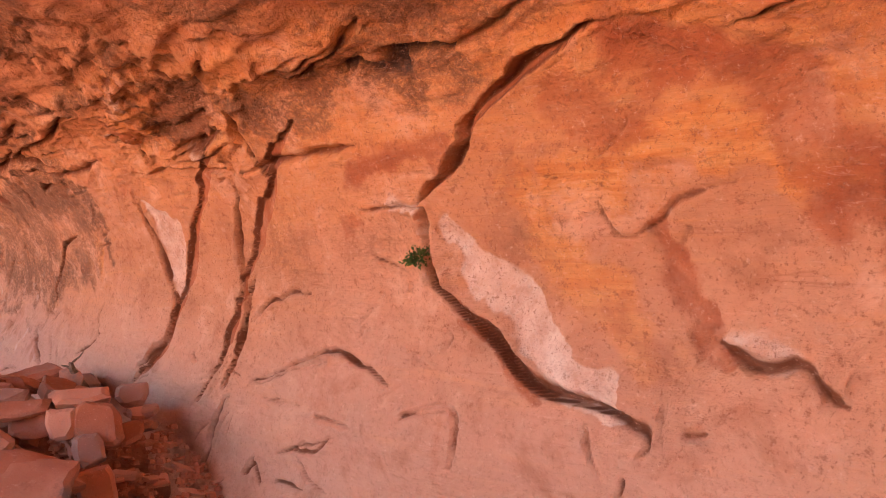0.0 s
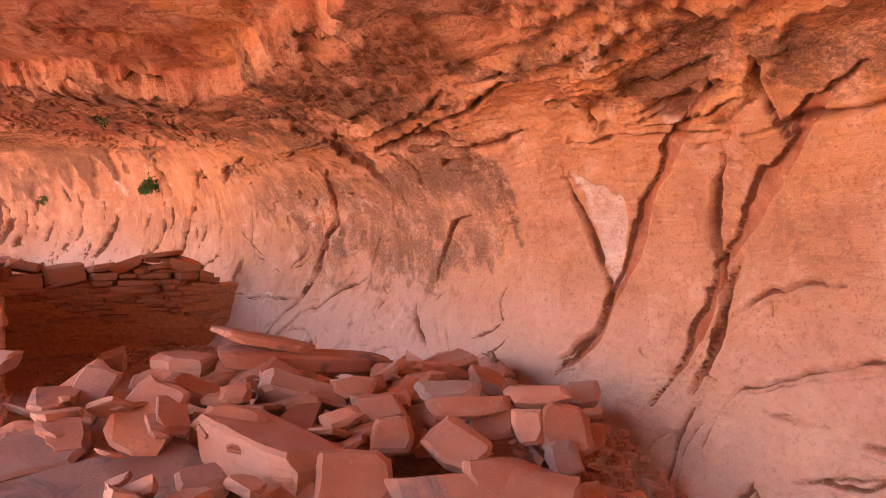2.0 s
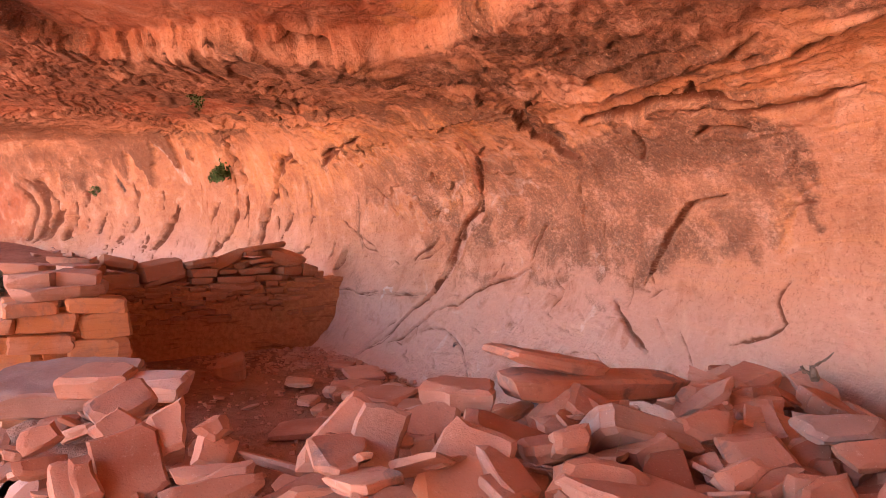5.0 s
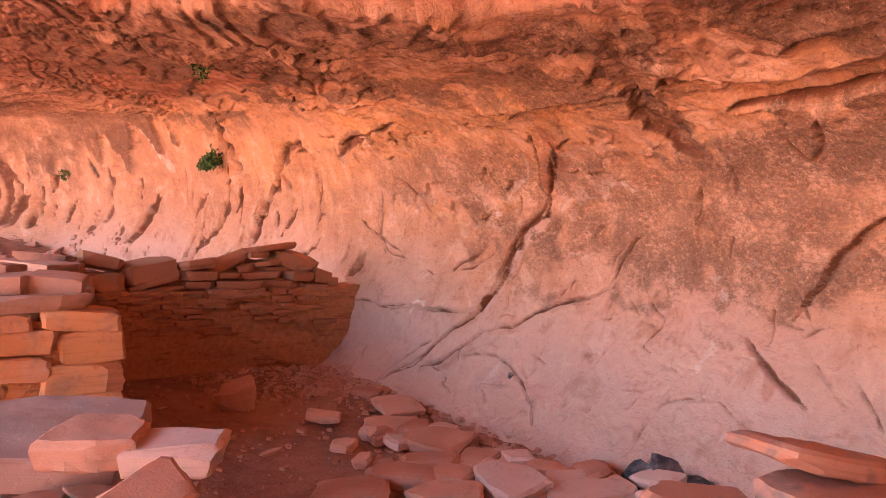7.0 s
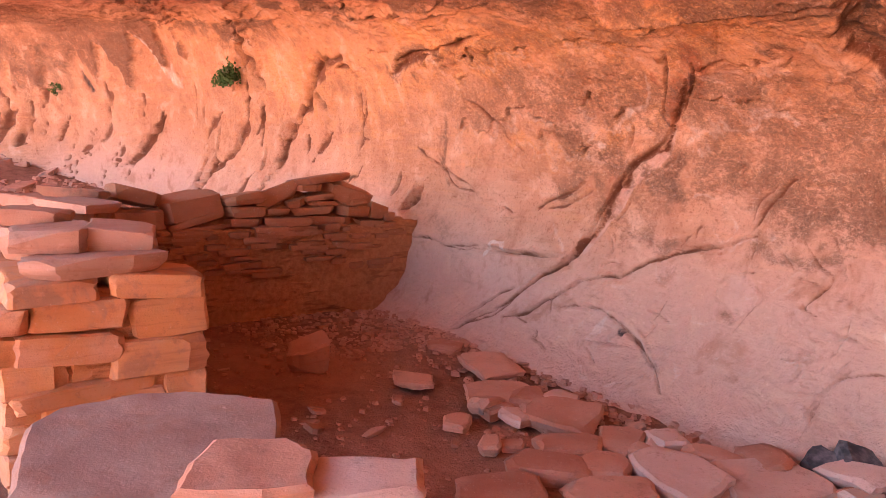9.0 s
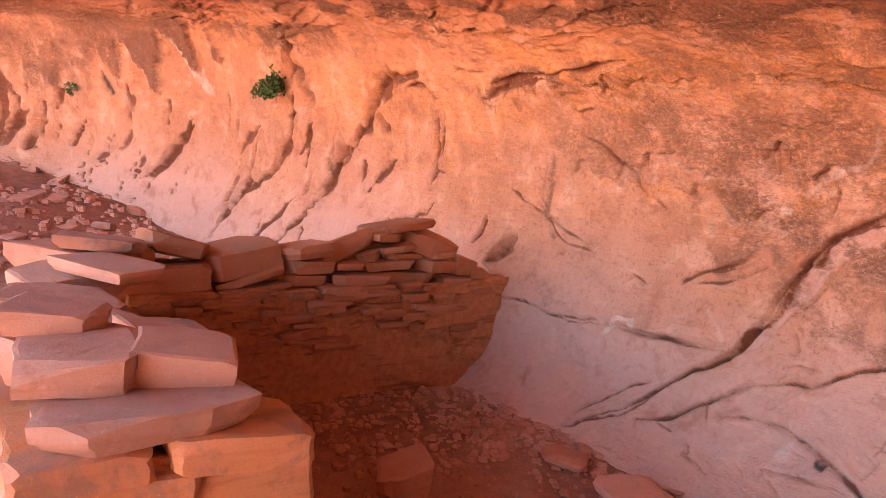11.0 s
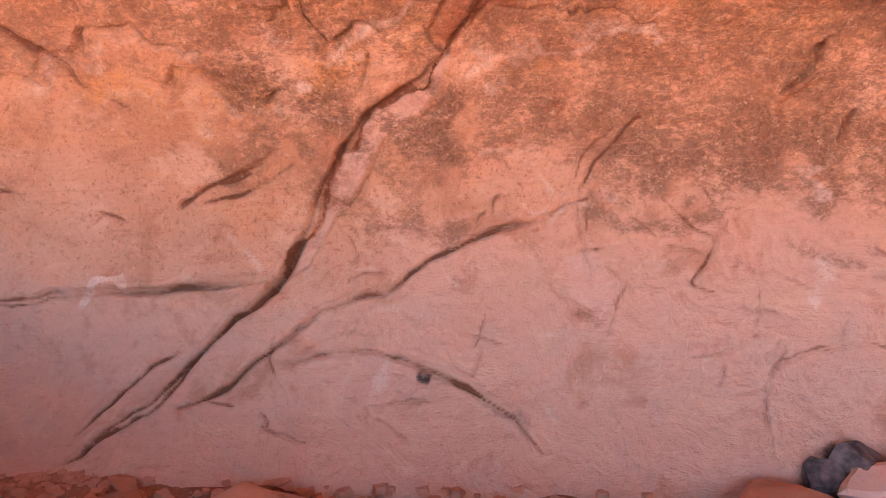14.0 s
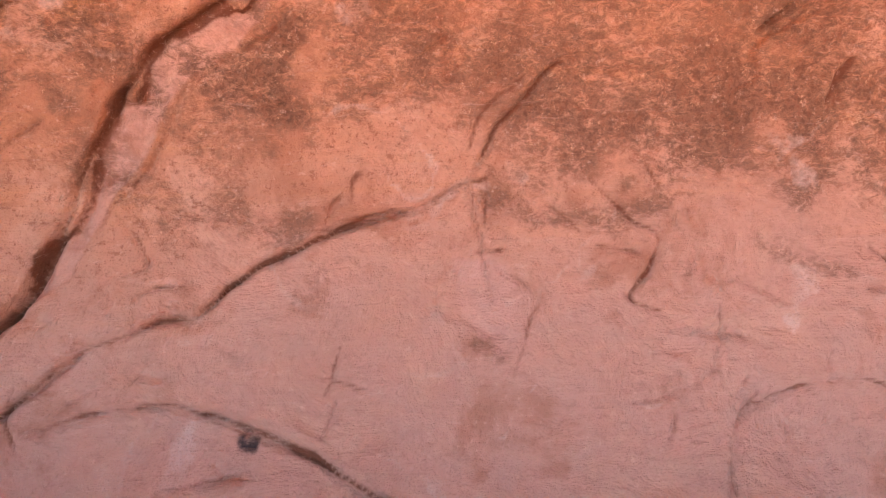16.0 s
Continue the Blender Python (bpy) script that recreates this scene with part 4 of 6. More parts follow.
area([(-14.6, 3.3), (-15.9, 2.88), (-17.5, 2.78), (-18.9, 2.80), (-20.0, 2.72), (-21.3, 2.9), (-20.6, 3.6), (-18.0, 4.4), (-15.0, 4.2)], 0.10, 0.06, 0.0, 0.25, 0.15, stain=0.62, rust=0.45, gold=0.1)
# broken beds of the roof
patch("stain", [(-8.54, 4.84), (-7.28, 4.44), (-6.89, 3.97), (-6.14, 3.63)], 0.16, 0.85, 0.8)
patch("stain", [(-5.46, 3.99), (-5.29, 3.62), (-4.84, 3.51)], 0.24, 0.85, 0.9, 0.03)
patch("stain", [(-12.78, 5.98), (-11.27, 5.36), (-9.13, 4.82)], 0.25, 0.6, 0.9)
patch("rust", [(-17.82, 4.77), (-15.56, 4.85), (-12.48, 4.77)], 0.3, 0.9, 0.8)
patch("rust", [(-6.68, 5.04), (-6.31, 4.69), (-5.88, 4.48)], 0.3, 0.6, 0.9)
# more of the hollow's bounced light, painted as a gold patch
patch("gold", [(-6.41, 4.96), (-5.92, 4.4), (-5.76, 4.2), (-5.33, 4.25)], 0.14, 1.0, 0.9, -0.05)
crack([(-6.88, 4.57), (-6.66, 4.22), (-6.79, 3.78), (-6.41, 3.45)], width=0.025, depth=0.06, lip=0.05)
crack([(-6.44, 3.21), (-5.72, 3.24), (-5.02, 3.32), (-4.5, 3.4)], width=0.015, depth=0.04, lip=0.03)
patch("soot_and_shade", [(-5.16, 3.26), (-5.12, 3.22)], 0.02, 0.7, 0.8, -0.03)
patch("stain", [(-4.15, 3.59), (-3.92, 3.42), (-3.51, 3.44)], 0.10, 0.7, 0.9)
crack([(-3.99, 3.11), (-3.82, 3.03), (-3.8, 2.92)], width=0.02, depth=0.06)
patch("pale", [(-3.97, 3.12), (-3.85, 3.08)], 0.015, 0.7, 0.9)
crack([(-5.18, 3.18), (-4.49, 3.24), (-4.07, 3.34), (-3.66, 3.27)], width=0.015, depth=0.05, lip=0.03)
patch("rust", [(-3.87, 3.15), (-3.72, 3.11)], 0.07, 0.7, 0.9)
patch("soot_and_shade", [(-3.31, 3.35), (-3.36, 3.24)], 0.02, 0.6, 0.9)
patch("pale", [(-3.38, 3.42), (-3.57, 3.28)], 0.035, 0.45, 0.9)
crack([(-3.53, 2.92), (-3.42, 2.94), (-3.26, 2.94)], width=0.02, depth=0.06)
patch("pale", [(-3.47, 2.95), (-3.32, 2.92)], 0.012, 0.7, 0.9)

# grey tint and scratches on the low wall of the room
patch("soot_and_shade", [(-6.55, 1.3), (-6.2, 1.35), (-5.9, 1.3)], 0.16, 0.26, 0.95, 0.0, 0.1, 0.6)
patch("soot_and_shade", [(-9.75, 1.85), (-9.6, 1.75), (-9.3, 1.6)], 0.12, 0.24, 0.95, 0.0, 0.1, 0.6)
r = random.Random(31)
for _ in range(70):
    x, v, l, a = r.uniform(-8.6, -5.9), r.uniform(1.2, 2.1), r.uniform(0.04, 0.2), r.gauss(0.2, 0.9)
    k = [(x, v), (x + 0.5 * l * math.cos(a) + r.gauss(0, 0.01), v + 0.5 * l * math.sin(a)), (x + l * math.cos(a), v + l * math.sin(a))]
    if r.random() < 0.55:
        crack(k, width=0.005, depth=0.01, lip=r.uniform(-0.008, 0.008), dark=r.uniform(0.3, 0.7))
    else:
        patch("pale", k, r.uniform(0.006, 0.02), r.uniform(0.3, 0.5), 0.9, 0.0, 0.05, 0.9)
for _ in range(45):
    x, v = r.uniform(-8.6, -5.9), r.uniform(1.95, 2.5)
    patch("stain", [(x, v), (x + r.uniform(0.05, 0.25), v + r.gauss(0, 0.04))], r.uniform(0.03, 0.08), r.uniform(0.3, 0.6), 0.95, 0.0, 0.08, 0.8)
for _ in range(25):
    x, v = r.uniform(-8.4, -5.9), r.uniform(1.5, 2.0)
    patch("stain", [(x, v), (x + r.uniform(0.05, 0.2), v + r.gauss(0, 0.02))], r.uniform(0.01, 0.03), r.uniform(0.15, 0.35), 0.95, 0.0, 0.08, 0.8)

# many short slanting cracks in the fan beyond the far wall, and hairlines elsewhere
rng = random.Random(19)
for _ in range(55):
    x, v, l = rng.uniform(-19.5, -10.4), rng.uniform(1.35, 2.45), rng.uniform(0.12, 0.42)
    crack([(x, v), (x + 0.32 * l, v + 0.5 * l), (x + 0.48 * l, v + l)], width=rng.uniform(0.014, 0.026), depth=rng.uniform(0.03, 0.06), dark=rng.uniform(0.6, 0.95))
for _ in range(90):
    x, v, l, a = rng.uniform(-9.6, -0.6), rng.uniform(1.15, 2.75), rng.uniform(0.05, 0.22), rng.gauss(0.5, 0.7)
    crack([(x, v), (x + 0.5 * l * math.cos(a) + rng.gauss(0, 0.012), v + 0.5 * l * math.sin(a)), (x + l * math.cos(a), v + l * math.sin(a))], width=rng.uniform(0.005, 0.009), depth=0.012, dark=rng.uniform(0.25, 0.6))
for _ in range(40):
    x, v, l = rng.uniform(-11.5, -0.6), rng.uniform(2.75, 3.7), rng.uniform(0.2, 0.9)
    crack([(x, v), (x + 0.5 * l, v + rng.gauss(0, 0.05)), (x + l, v + rng.gauss(0, 0.08))], width=rng.uniform(0.008, 0.018), depth=rng.uniform(0.015, 0.04), lip=rng.uniform(0, 0.025), dark=rng.uniform(0.4, 0.85))


def sheet(name, x, y, z, masks, mat, label):
    """One grid of quads with its masks as point attributes."""
    n, m = x.shape
    me = bpy.data.meshes.new(name)
    me.vertices.add(n * m)
    me.vertices.foreach_set("co", np.stack([x, y, z], -1).astype(np.float32).ravel())
    i = np.arange(n * m).reshape(n, m)
    q = np.stack([i[:-1, :-1], i[:-1, 1:], i[1:, 1:], i[1:, :-1]], -1).reshape(-1, 4)
    me.loops.add(q.size)
    me.loops.foreach_set("vertex_index", q.ravel().astype(np.int32))
    me.polygons.add(len(q))
    me.polygons.foreach_set("loop_start", np.arange(0, q.size, 4, dtype=np.int32))
    me.polygons.foreach_set("loop_total", np.full(len(q), 4, np.int32))
    me.update(calc_edges=True)
    me.polygons.foreach_set("use_smooth", np.ones(len(q), bool))
    for k, a in masks.items():
        me.attributes.new(k, "FLOAT", "POINT").data.foreach_set("value", np.clip(a, 0, 1).astype(np.float32).ravel())
    me.materials.append(mat)
    return tagged(new(name, me), label, "", "", "structure")


PX, PY, PZ = BX + NORMAL[0] * RELIEF, BY + NORMAL[1] * RELIEF, BZ + NORMAL[2] * RELIEF
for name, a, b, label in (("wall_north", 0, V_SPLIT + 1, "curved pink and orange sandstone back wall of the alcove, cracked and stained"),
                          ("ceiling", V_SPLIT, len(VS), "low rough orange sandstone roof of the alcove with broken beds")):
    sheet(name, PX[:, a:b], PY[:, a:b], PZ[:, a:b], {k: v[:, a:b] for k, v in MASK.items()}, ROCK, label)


# ---- the ground: trodden earth in the alcove, falling away to the canyon, unseen slopes added across it to bounce sunlight ----
def ground_height(x, y):
    z = 0.02 * fbm2(x, y, 0.9, 4, 51) + 0.008 * fbm2(x, y, 0.12, 4, 52)
    edge = -1.75 + 0.25 * fbm2(x, y * 0, 2.0, 2, 53) - 0.8 * smooth(-6.5, -3, x)
    drop = np.clip(edge - y, 0, None)
    z = z - 0.42 * np.clip(drop - 0.15, 0, 14) * smooth(0, 1.2, drop)
    z = z + 0.18 * fbm2(x, y, 3, 4, 54) * smooth(0.5, 4, drop)
    z = z + np.interp(x, [-24, -21.5, -20, -18.5, -17, -16, -11], [1.3, 1.0, 0.85, 0.62, 0.38, 0.16, 0.0]) * smooth(-2.4 - 1.6 * smooth(-14, -19, x), 0.6 - 1.8 * smooth(-15, -20, x), y)
    # far slopes, out of view, added to reflect warm sunlight into the alcove
    z = z + 16 * smooth(35, 75, -y) + 3 * fbm2(x, y, 18, 4, 55) * smooth(25, 60, -y)
    return z


gx = np.concatenate([-np.geomspace(1500, 31, 40), steps((-30, -16, 0.25), (-16, -2, 0.04), (-2, 6, 0.12)), np.geomspace(6.2, 1500, 50)])
gy = np.concatenate([-np.geomspace(1500, 31, 60), steps((-30, -5, 0.25), (-5, 2.6, 0.04)), np.geomspace(2.8, 900, 20)])
QX, QY = np.meshgrid(gx, gy, indexing="ij")
QZ = np.where(QY > 2.7, np.minimum(ground_height(QX, QY), 0.5), ground_height(QX, QY))
sheet("ground", QX, QY, QZ, {}, EARTH, "dry red earth with gravel, falling away outside the alcove")


# ---- stones ----
def part(name, me, mat, parent=None, label="", m=None):
    """Links a mesh, or a bmesh, as one object; under a parent as one of its parts."""
    if isinstance(me, bmesh.types.BMesh):
        bm, me = me, bpy.data.meshes.new(name)
        bm.to_mesh(me)
        bm.free()
    if not me.materials:
        me.materials.append(mat)
    ob = new(name, me)
    if parent:
        ob.parent = parent
    if m is not None:
        ob.matrix_basis = m
    return tagged(ob, label)


def broken_outline(rng, jag, fine):
    """A rectangle of size one with knocked-off corners and uneven edges."""
    raw = []
    for cx, cy, first in ((-1, -1, 0), (1, -1, 1), (1, 1, 0), (-1, 1, 1)):
        if rng.random() < 0.72:
            p, q = rng.uniform(0.04, 0.20), rng.uniform(0.14, 0.34 + jag)
            if rng.random() < 0.5:
                p, q = q, p
            pair = [(cx * (0.5 - p), cy * 0.5), (cx * 0.5, cy * (0.5 - q))]
            raw += pair[::-1] if first == 0 else pair
        else:
            raw.append((cx * 0.5, cy * 0.5))
    raw = [(x + rng.uniform(-jag, jag * 0.3) * (1 if x > 0 else -1) * 0.6, y + rng.uniform(-jag, jag * 0.3) * (1 if y > 0 else -1) * 0.6) for x, y in raw]
    out = []
    for (ax, ay), (bx, by) in zip(raw, raw[1:] + raw[:1]):
        out.append((ax, ay))
        far = math.hypot(bx - ax, by - ay)
        for k in range(1, fine + 1 if far > 0.3 else 1):
            f = (k + rng.uniform(-0.25, 0.25)) / (fine + 1)
            out.append((ax + (bx - ax) * f + rng.uniform(-1, 1) * jag * 0.22, ay + (by - ay) * f + rng.uniform(-1, 1) * jag * 0.22))
    return out


def slab_bm(seed, l, w, h, n=9, jag=0.10, wedge=0.0, layers=1, bevel=None):
    """A broken slab of stone: an uneven outline with chipped edges, its upper face slightly tilted and dished; origin at its middle."""
    rng = random.Random(seed)
    bm = bmesh.new()
    taper, skew = rng.uniform(-3.2, 3.2) * jag, rng.uniform(-2.2, 2.2) * jag
    base = [(x * l * (1 + taper * y) + skew * y * l * 0.6, y * w * (1 + skew * x)) for x, y in broken_outline(rng, jag, 1 if n < 9 else 2 if n < 11 else 3)]
    n = len(base)
    tilt_x, tilt_y = rng.uniform(-0.06, 0.06) * h / l * 4, rng.uniform(-0.06, 0.06) * h / w * 4
    b = bevel or min(0.014, h * 0.2)
    inset = 1 - 2.2 * b / min(l, w)
    under = rng.uniform(0.90, 1.0)
    rings = [(inset * under, -h / 2), (under, -h / 2 + b)]
    for k in range(layers):
        rings.append((rng.uniform(0.955, 1.01), -h / 2 + h * (k + 1) / (layers + 1)))
    rings += [(1.0, h / 2 - b), (inset, h / 2)]
    rows = []
    for sc, z in rings:
        row = []
        for x, y in base:
            f = sc + rng.uniform(-0.014, 0.014) - (rng.uniform(0, 1.2) * jag if z < -0.3 * h else 0)
            top = (x * tilt_x + y * tilt_y + wedge * x) if z > 0 else 0
            row.append(bm.verts.new((x * f, y * f, z + top + rng.uniform(-0.014, 0.014) * h)))
        rows.append(row)
    for p, q in zip(rows, rows[1:]):
        for i in range(n):
            bm.faces.new((p[i], p[(i + 1) % n], q[(i + 1) % n], q[i]))
    for row, z, flip in ((rows[0], -h / 2, True), (rows[-1], h / 2, False)):
        inner = []
        for x, y in base:
            f = rng.uniform(0.5, 0.6)
            top = (x * tilt_x + y * tilt_y + wedge * x) * f if not flip else 0
            inner.append(bm.verts.new((x * f, y * f, z + top + rng.uniform(-0.012, 0.012) * h)))
        for i in range(n):
            f = (row[i], row[(i + 1) % n], inner[(i + 1) % n], inner[i])
            bm.faces.new(f[::-1] if flip else f)
        bm.faces.new(inner[::-1] if flip else inner)
    knock(bm, rng, (l, w, h), 2 + int(jag * 30), 0.78 if l != h else 0.88)
    return bm


def knock(bm, rng, size, count, least=0.78):
    """Breaks pieces off a stone along plane fractures."""
    for _ in range(count):
        a = rng.uniform(0, 2 * math.pi)
        way = Vector((math.cos(a) / size[0], math.sin(a) / size[1], rng.uniform(-0.75, 1.0) / size[2])).normalized()
        far = max(v.co.dot(way) for v in bm.verts)
        cut = bmesh.ops.bisect_plane(bm, geom=bm.verts[:] + bm.edges[:] + bm.faces[:], plane_co=way * far * rng.uniform(least, 0.96), plane_no=way, clear_outer=True)
        rim = [e for e in cut["geom_cut"] if isinstance(e, bmesh.types.BMEdge)]
        if len(rim) > 2:
            bmesh.ops.holes_fill(bm, edges=rim)
    bmesh.ops.recalc_face_normals(bm, faces=bm.faces[:])


def weather(bm, seed, rough, longest):
    """Uneven faces: long edges are split and every point is pushed about by noise."""
    bmesh.ops.triangulate(bm, faces=bm.faces[:])
    for _ in range(3):
        long = [e for e in bm.edges if e.calc_length() > longest]
        if not long:
            break
        bmesh.ops.subdivide_edges(bm, edges=long, cuts=1)
        bmesh.ops.triangulate(bm, faces=[f for f in bm.faces if len(f.verts) > 3])
    off = Vector((seed * 1.37, seed * 0.71, seed * 2.3))
    for v in bm.verts:
        v.co += noise.noise_vector(v.co * 7 + off) * rough + noise.noise_vector(v.co * 21 + off) * rough * 0.7
    for f in bm.faces:
        f.smooth = True
    return bm


def worn_block_bm(seed):
    """A roughly squared block with broken corners and uneven faces, one metre each way, to be scaled."""
    rng = random.Random(seed + 400)
    bm = bmesh.new()
    bmesh.ops.create_cube(bm, size=1.0)
    bmesh.ops.bevel(bm, geom=bm.edges[:], offset=0.05, segments=1, affect="EDGES")
    knock(bm, rng, (1, 1, 1), 4, 0.86)
    bmesh.ops.triangulate(bm, faces=bm.faces[:])
    for _ in range(2):
        bmesh.ops.subdivide_edges(bm, edges=[e for e in bm.edges if e.calc_length() > 0.3], cuts=1)
        bmesh.ops.triangulate(bm, faces=[f for f in bm.faces if len(f.verts) > 3])
    off = Vector((seed * 3.7, seed * 1.3, seed * 2.1))
    for v in bm.verts:
        v.co += noise.noise_vector(v.co * 1.6 + off) * 0.05 + noise.noise_vector(v.co * 6 + off) * 0.035
    for f in bm.faces:
        f.smooth = True
    return bm


def mesh_of(name, bm):
    me = bpy.data.meshes.new(name)
    bm.to_mesh(me)
    bm.free()
    return me


def stone(seed, place, turn, size, mat=None, label="angular red sandstone slab lying in the heap of fallen stones", group="fallen stones", name="stone_slab", n=9, jag=0.10, wedge=0.0, layers=1):
    ob = part(name, weather(slab_bm(seed, *size, n, jag, wedge, layers), seed, 0.006, 0.06), mat or RUBBLE, None, label, pose(*place, *turn))
    ob.data.set_sharp_from_angle(angle=radians(20))
    return tagged(ob, "", "stone", group)


def heap_height(x, y):
    """The height of the fallen cross wall and of the low front wall."""
    cross = np.interp(x, [-6.1, -5.4, -4.9, -4.55, -3.75, -3.4, -2.9], [0, .22, .58, .62, .44, .26, 0.0]) * smooth(-0.9, -0.2, y)
    front = np.interp(y, [-1.25, -0.95, -0.3, 0.1], [0, .42, .42, 0]) * smooth(-7.5, -7.1, x) * (1 - smooth(-4.2, -3.2, x))
    return np.maximum(cross, front)


# the fallen cross wall
stone(102, (-4.43, 0.18, 0.53), (49, 19, 45), (0.27, 0.33, 0.08), label="large flat pinkish sandstone slab leaning against the heap", n=12, jag=0.06)
stone(103, (-4.43, 0.39, 0.43), (50, 8, 50), (0.13, 0.20, 0.06), jag=0.12)
stone(104, (-4.67, -0.00, 0.61), (57, 12, 60), (0.16, 0.24, 0.05), mat=GREY, label="grey-skinned thin sandstone slab leaning in the heap", n=12, jag=0.06)
stone(105, (-4.88, -0.02, 0.57), (30, -36, 115), (0.33, 0.17, 0.10), jag=0.12)
stone(106, (-4.81, 0.27, 0.58), (40, 3, 60), (0.20, 0.17, 0.10), jag=0.12)
stone(107, (-4.68, 0.18, 0.53), (60, -9, 69), (0.10, 0.13, 0.08), jag=0.12)
stone(108, (-4.61, -0.18, 0.45), (55, 4, 68), (0.30, 0.12, 0.14), mat=GREY, label="thick weathered grey-pink sandstone block in the heap", jag=0.12)
stone(109, (-3.65, 0.71, 0.40), (68, 2, 70), (0.28, 0.25, 0.12), label="squared red sandstone block with a white edge", jag=0.12)
stone(110, (-3.28, 1.04, 0.35), (35, -2, 64), (0.61, 0.32, 0.07), label="broad cracked sandstone slab lying low on the heap", n=12, jag=0.06)
stone(111, (-3.29, 1.47, 0.29), (69, -14, 59), (0.17, 0.20, 0.08), jag=0.12)
stone(112, (-3.66, 1.15, 0.47), (29, -28, 103), (0.21, 0.25, 0.08), jag=0.12)
stone(113, (-3.82, 0.95, 0.50), (60, -2, 68), (0.16, 0.13, 0.10), jag=0.12)
stone(114, (-4.10, 1.03, 0.54), (50, -4, 71), (0.21, 0.15, 0.08), jag=0.12)
stone(115, (-3.99, 1.32, 0.61), (30, 1, 61), (0.29, 0.12, 0.05), mat=GREY, jag=0.12)
stone(116, (-3.83, 1.32, 0.57), (30, -2, 65), (0.35, 0.10, 0.05), jag=0.12)
stone(117, (-3.59, 1.62, 0.50), (70, 9, 52), (0.22, 0.20, 0.12), jag=0.12)
stone(118, (-3.50, 1.53, 0.41), (59, -13, 63), (0.13, 0.16, 0.08), mat=GREY, jag=0.12)
stone(119, (-3.75, 1.60, 0.60), (40, 0, 57), (0.29, 0.11, 0.08), jag=0.12)
stone(120, (-4.56, 1.36, 0.58), (60, -2, 67), (0.23, 0.13, 0.10), jag=0.12)
stone(121, (-4.48, 1.57, 0.59), (60, 1, 62), (0.23, 0.09, 0.08), jag=0.12)
stone(122, (-3.76, 1.87, 0.58), (60, -6, 57), (0.16, 0.12, 0.07), mat=GREY, jag=0.12)
stone(123, (-3.99, 0.81, 0.55), (43, -16, 88), (0.17, 0.08, 0.07), jag=0.12)
stone(124, (-4.27, 1.00, 0.60), (45, -3, 72), (0.20, 0.12, 0.08), jag=0.12)
stone(125, (-3.65, 1.48, 0.51), (70, -7, 60), (0.13, 0.15, 0.08), jag=0.12)
stone(126, (-3.82, 1.42, 0.51), (60, 0, 60), (0.20, 0.18, 0.07), jag=0.12)
stone(127, (-3.37, 1.34, 0.39), (34, 22, 29), (0.20, 0.08, 0.06), jag=0.12)
stone(128, (-3.63, 1.79, 0.43), (54, -15, 64), (0.14, 0.12, 0.07), jag=0.12)
stone(129, (-4.08, 0.30, 0.35), (30, -3, 85), (0.21, 0.16, 0.10), mat=GREY, jag=0.12)
stone(130, (-3.75, 0.52, 0.36), (60, -4, 77), (0.20, 0.12, 0.10), jag=0.12)
stone(131, (-4.36, 0.50, 0.61), (60, -6, 80), (0.14, 0.09, 0.08), jag=0.12)
stone(132, (-4.16, 0.92, 0.47), (43, 14, 29), (0.17, 0.12, 0.08), jag=0.12)
stone(133, (-4.15, 1.10, 0.53), (46, -22, 61), (0.19, 0.10, 0.09), jag=0.12)
stone(134, (-4.37, 1.13, 0.57), (48, -16, 58), (0.16, 0.09, 0.09), jag=0.12)
stone(135, (-4.05, 1.39, 0.58), (35, 1, 34), (0.28, 0.10, 0.05), mat=GREY, label="long thin grey sandstone slab on the heap", jag=0.12)
stone(136, (-3.98, 1.39, 0.53), (30, 3, 29), (0.27, 0.08, 0.05), jag=0.12)
stone(137, (-4.00, 1.15, 0.43), (59, -16, 47), (0.14, 0.13, 0.08), jag=0.12)
stone(138, (-3.89, 1.32, 0.41), (60, -10, 39), (0.14, 0.10, 0.10), jag=0.12)
stone(139, (-4.01, 1.25, 0.48), (60, 0, 36), (0.10, 0.09, 0.08), jag=0.12)
stone(140, (-4.43, 1.44, 0.57), (60, -6, 44), (0.25, 0.11, 0.11), label="block of sandstone on the crest of the heap", jag=0.12)
stone(141, (-4.01, 1.77, 0.52), (50, -5, 35), (0.13, 0.13, 0.10), jag=0.12)
stone(142, (-3.97, 1.45, 0.44), (44, -8, 41), (0.17, 0.17, 0.08), jag=0.12)
stone(143, (-4.05, 1.04, 0.41), (60, -10, 46), (0.13, 0.13, 0.10), jag=0.12)
# the low front wall and the slabs on it
stone(145, (-6.88, -0.68, 0.45), (3, 0, 75), (0.70, 0.67, 0.14), mat=GREY, label="very large flat grey-pink slab capping the low wall", n=14, jag=0.06)
stone(146, (-6.46, -0.57, 0.55), (12, 1, 63), (0.32, 0.27, 0.10), label="rounded pink sandstone slab lying on a larger slab", n=12, jag=0.06)
stone(147, (-6.32, -0.35, 0.52), (8, 0, 59), (0.34, 0.23, 0.10), mat=PALE, label="pale pink chipped sandstone slab", n=12, jag=0.06)
stone(148, (-5.19, -0.63, 0.49), (49, -9, 91), (0.22, 0.28, 0.05), label="thin pinkish slab standing on edge in the heap", n=11, jag=0.06)
stone(149, (-5.28, -0.80, 0.45), (49, -10, 95), (0.14, 0.16, 0.05), jag=0.12)
stone(150, (-5.29, -0.50, 0.55), (39, -11, 94), (0.15, 0.18, 0.12), jag=0.12)
stone(151, (-5.11, -0.38, 0.52), (60, 9, 73), (0.14, 0.11, 0.12), label="small squared orange block of sandstone", jag=0.12)
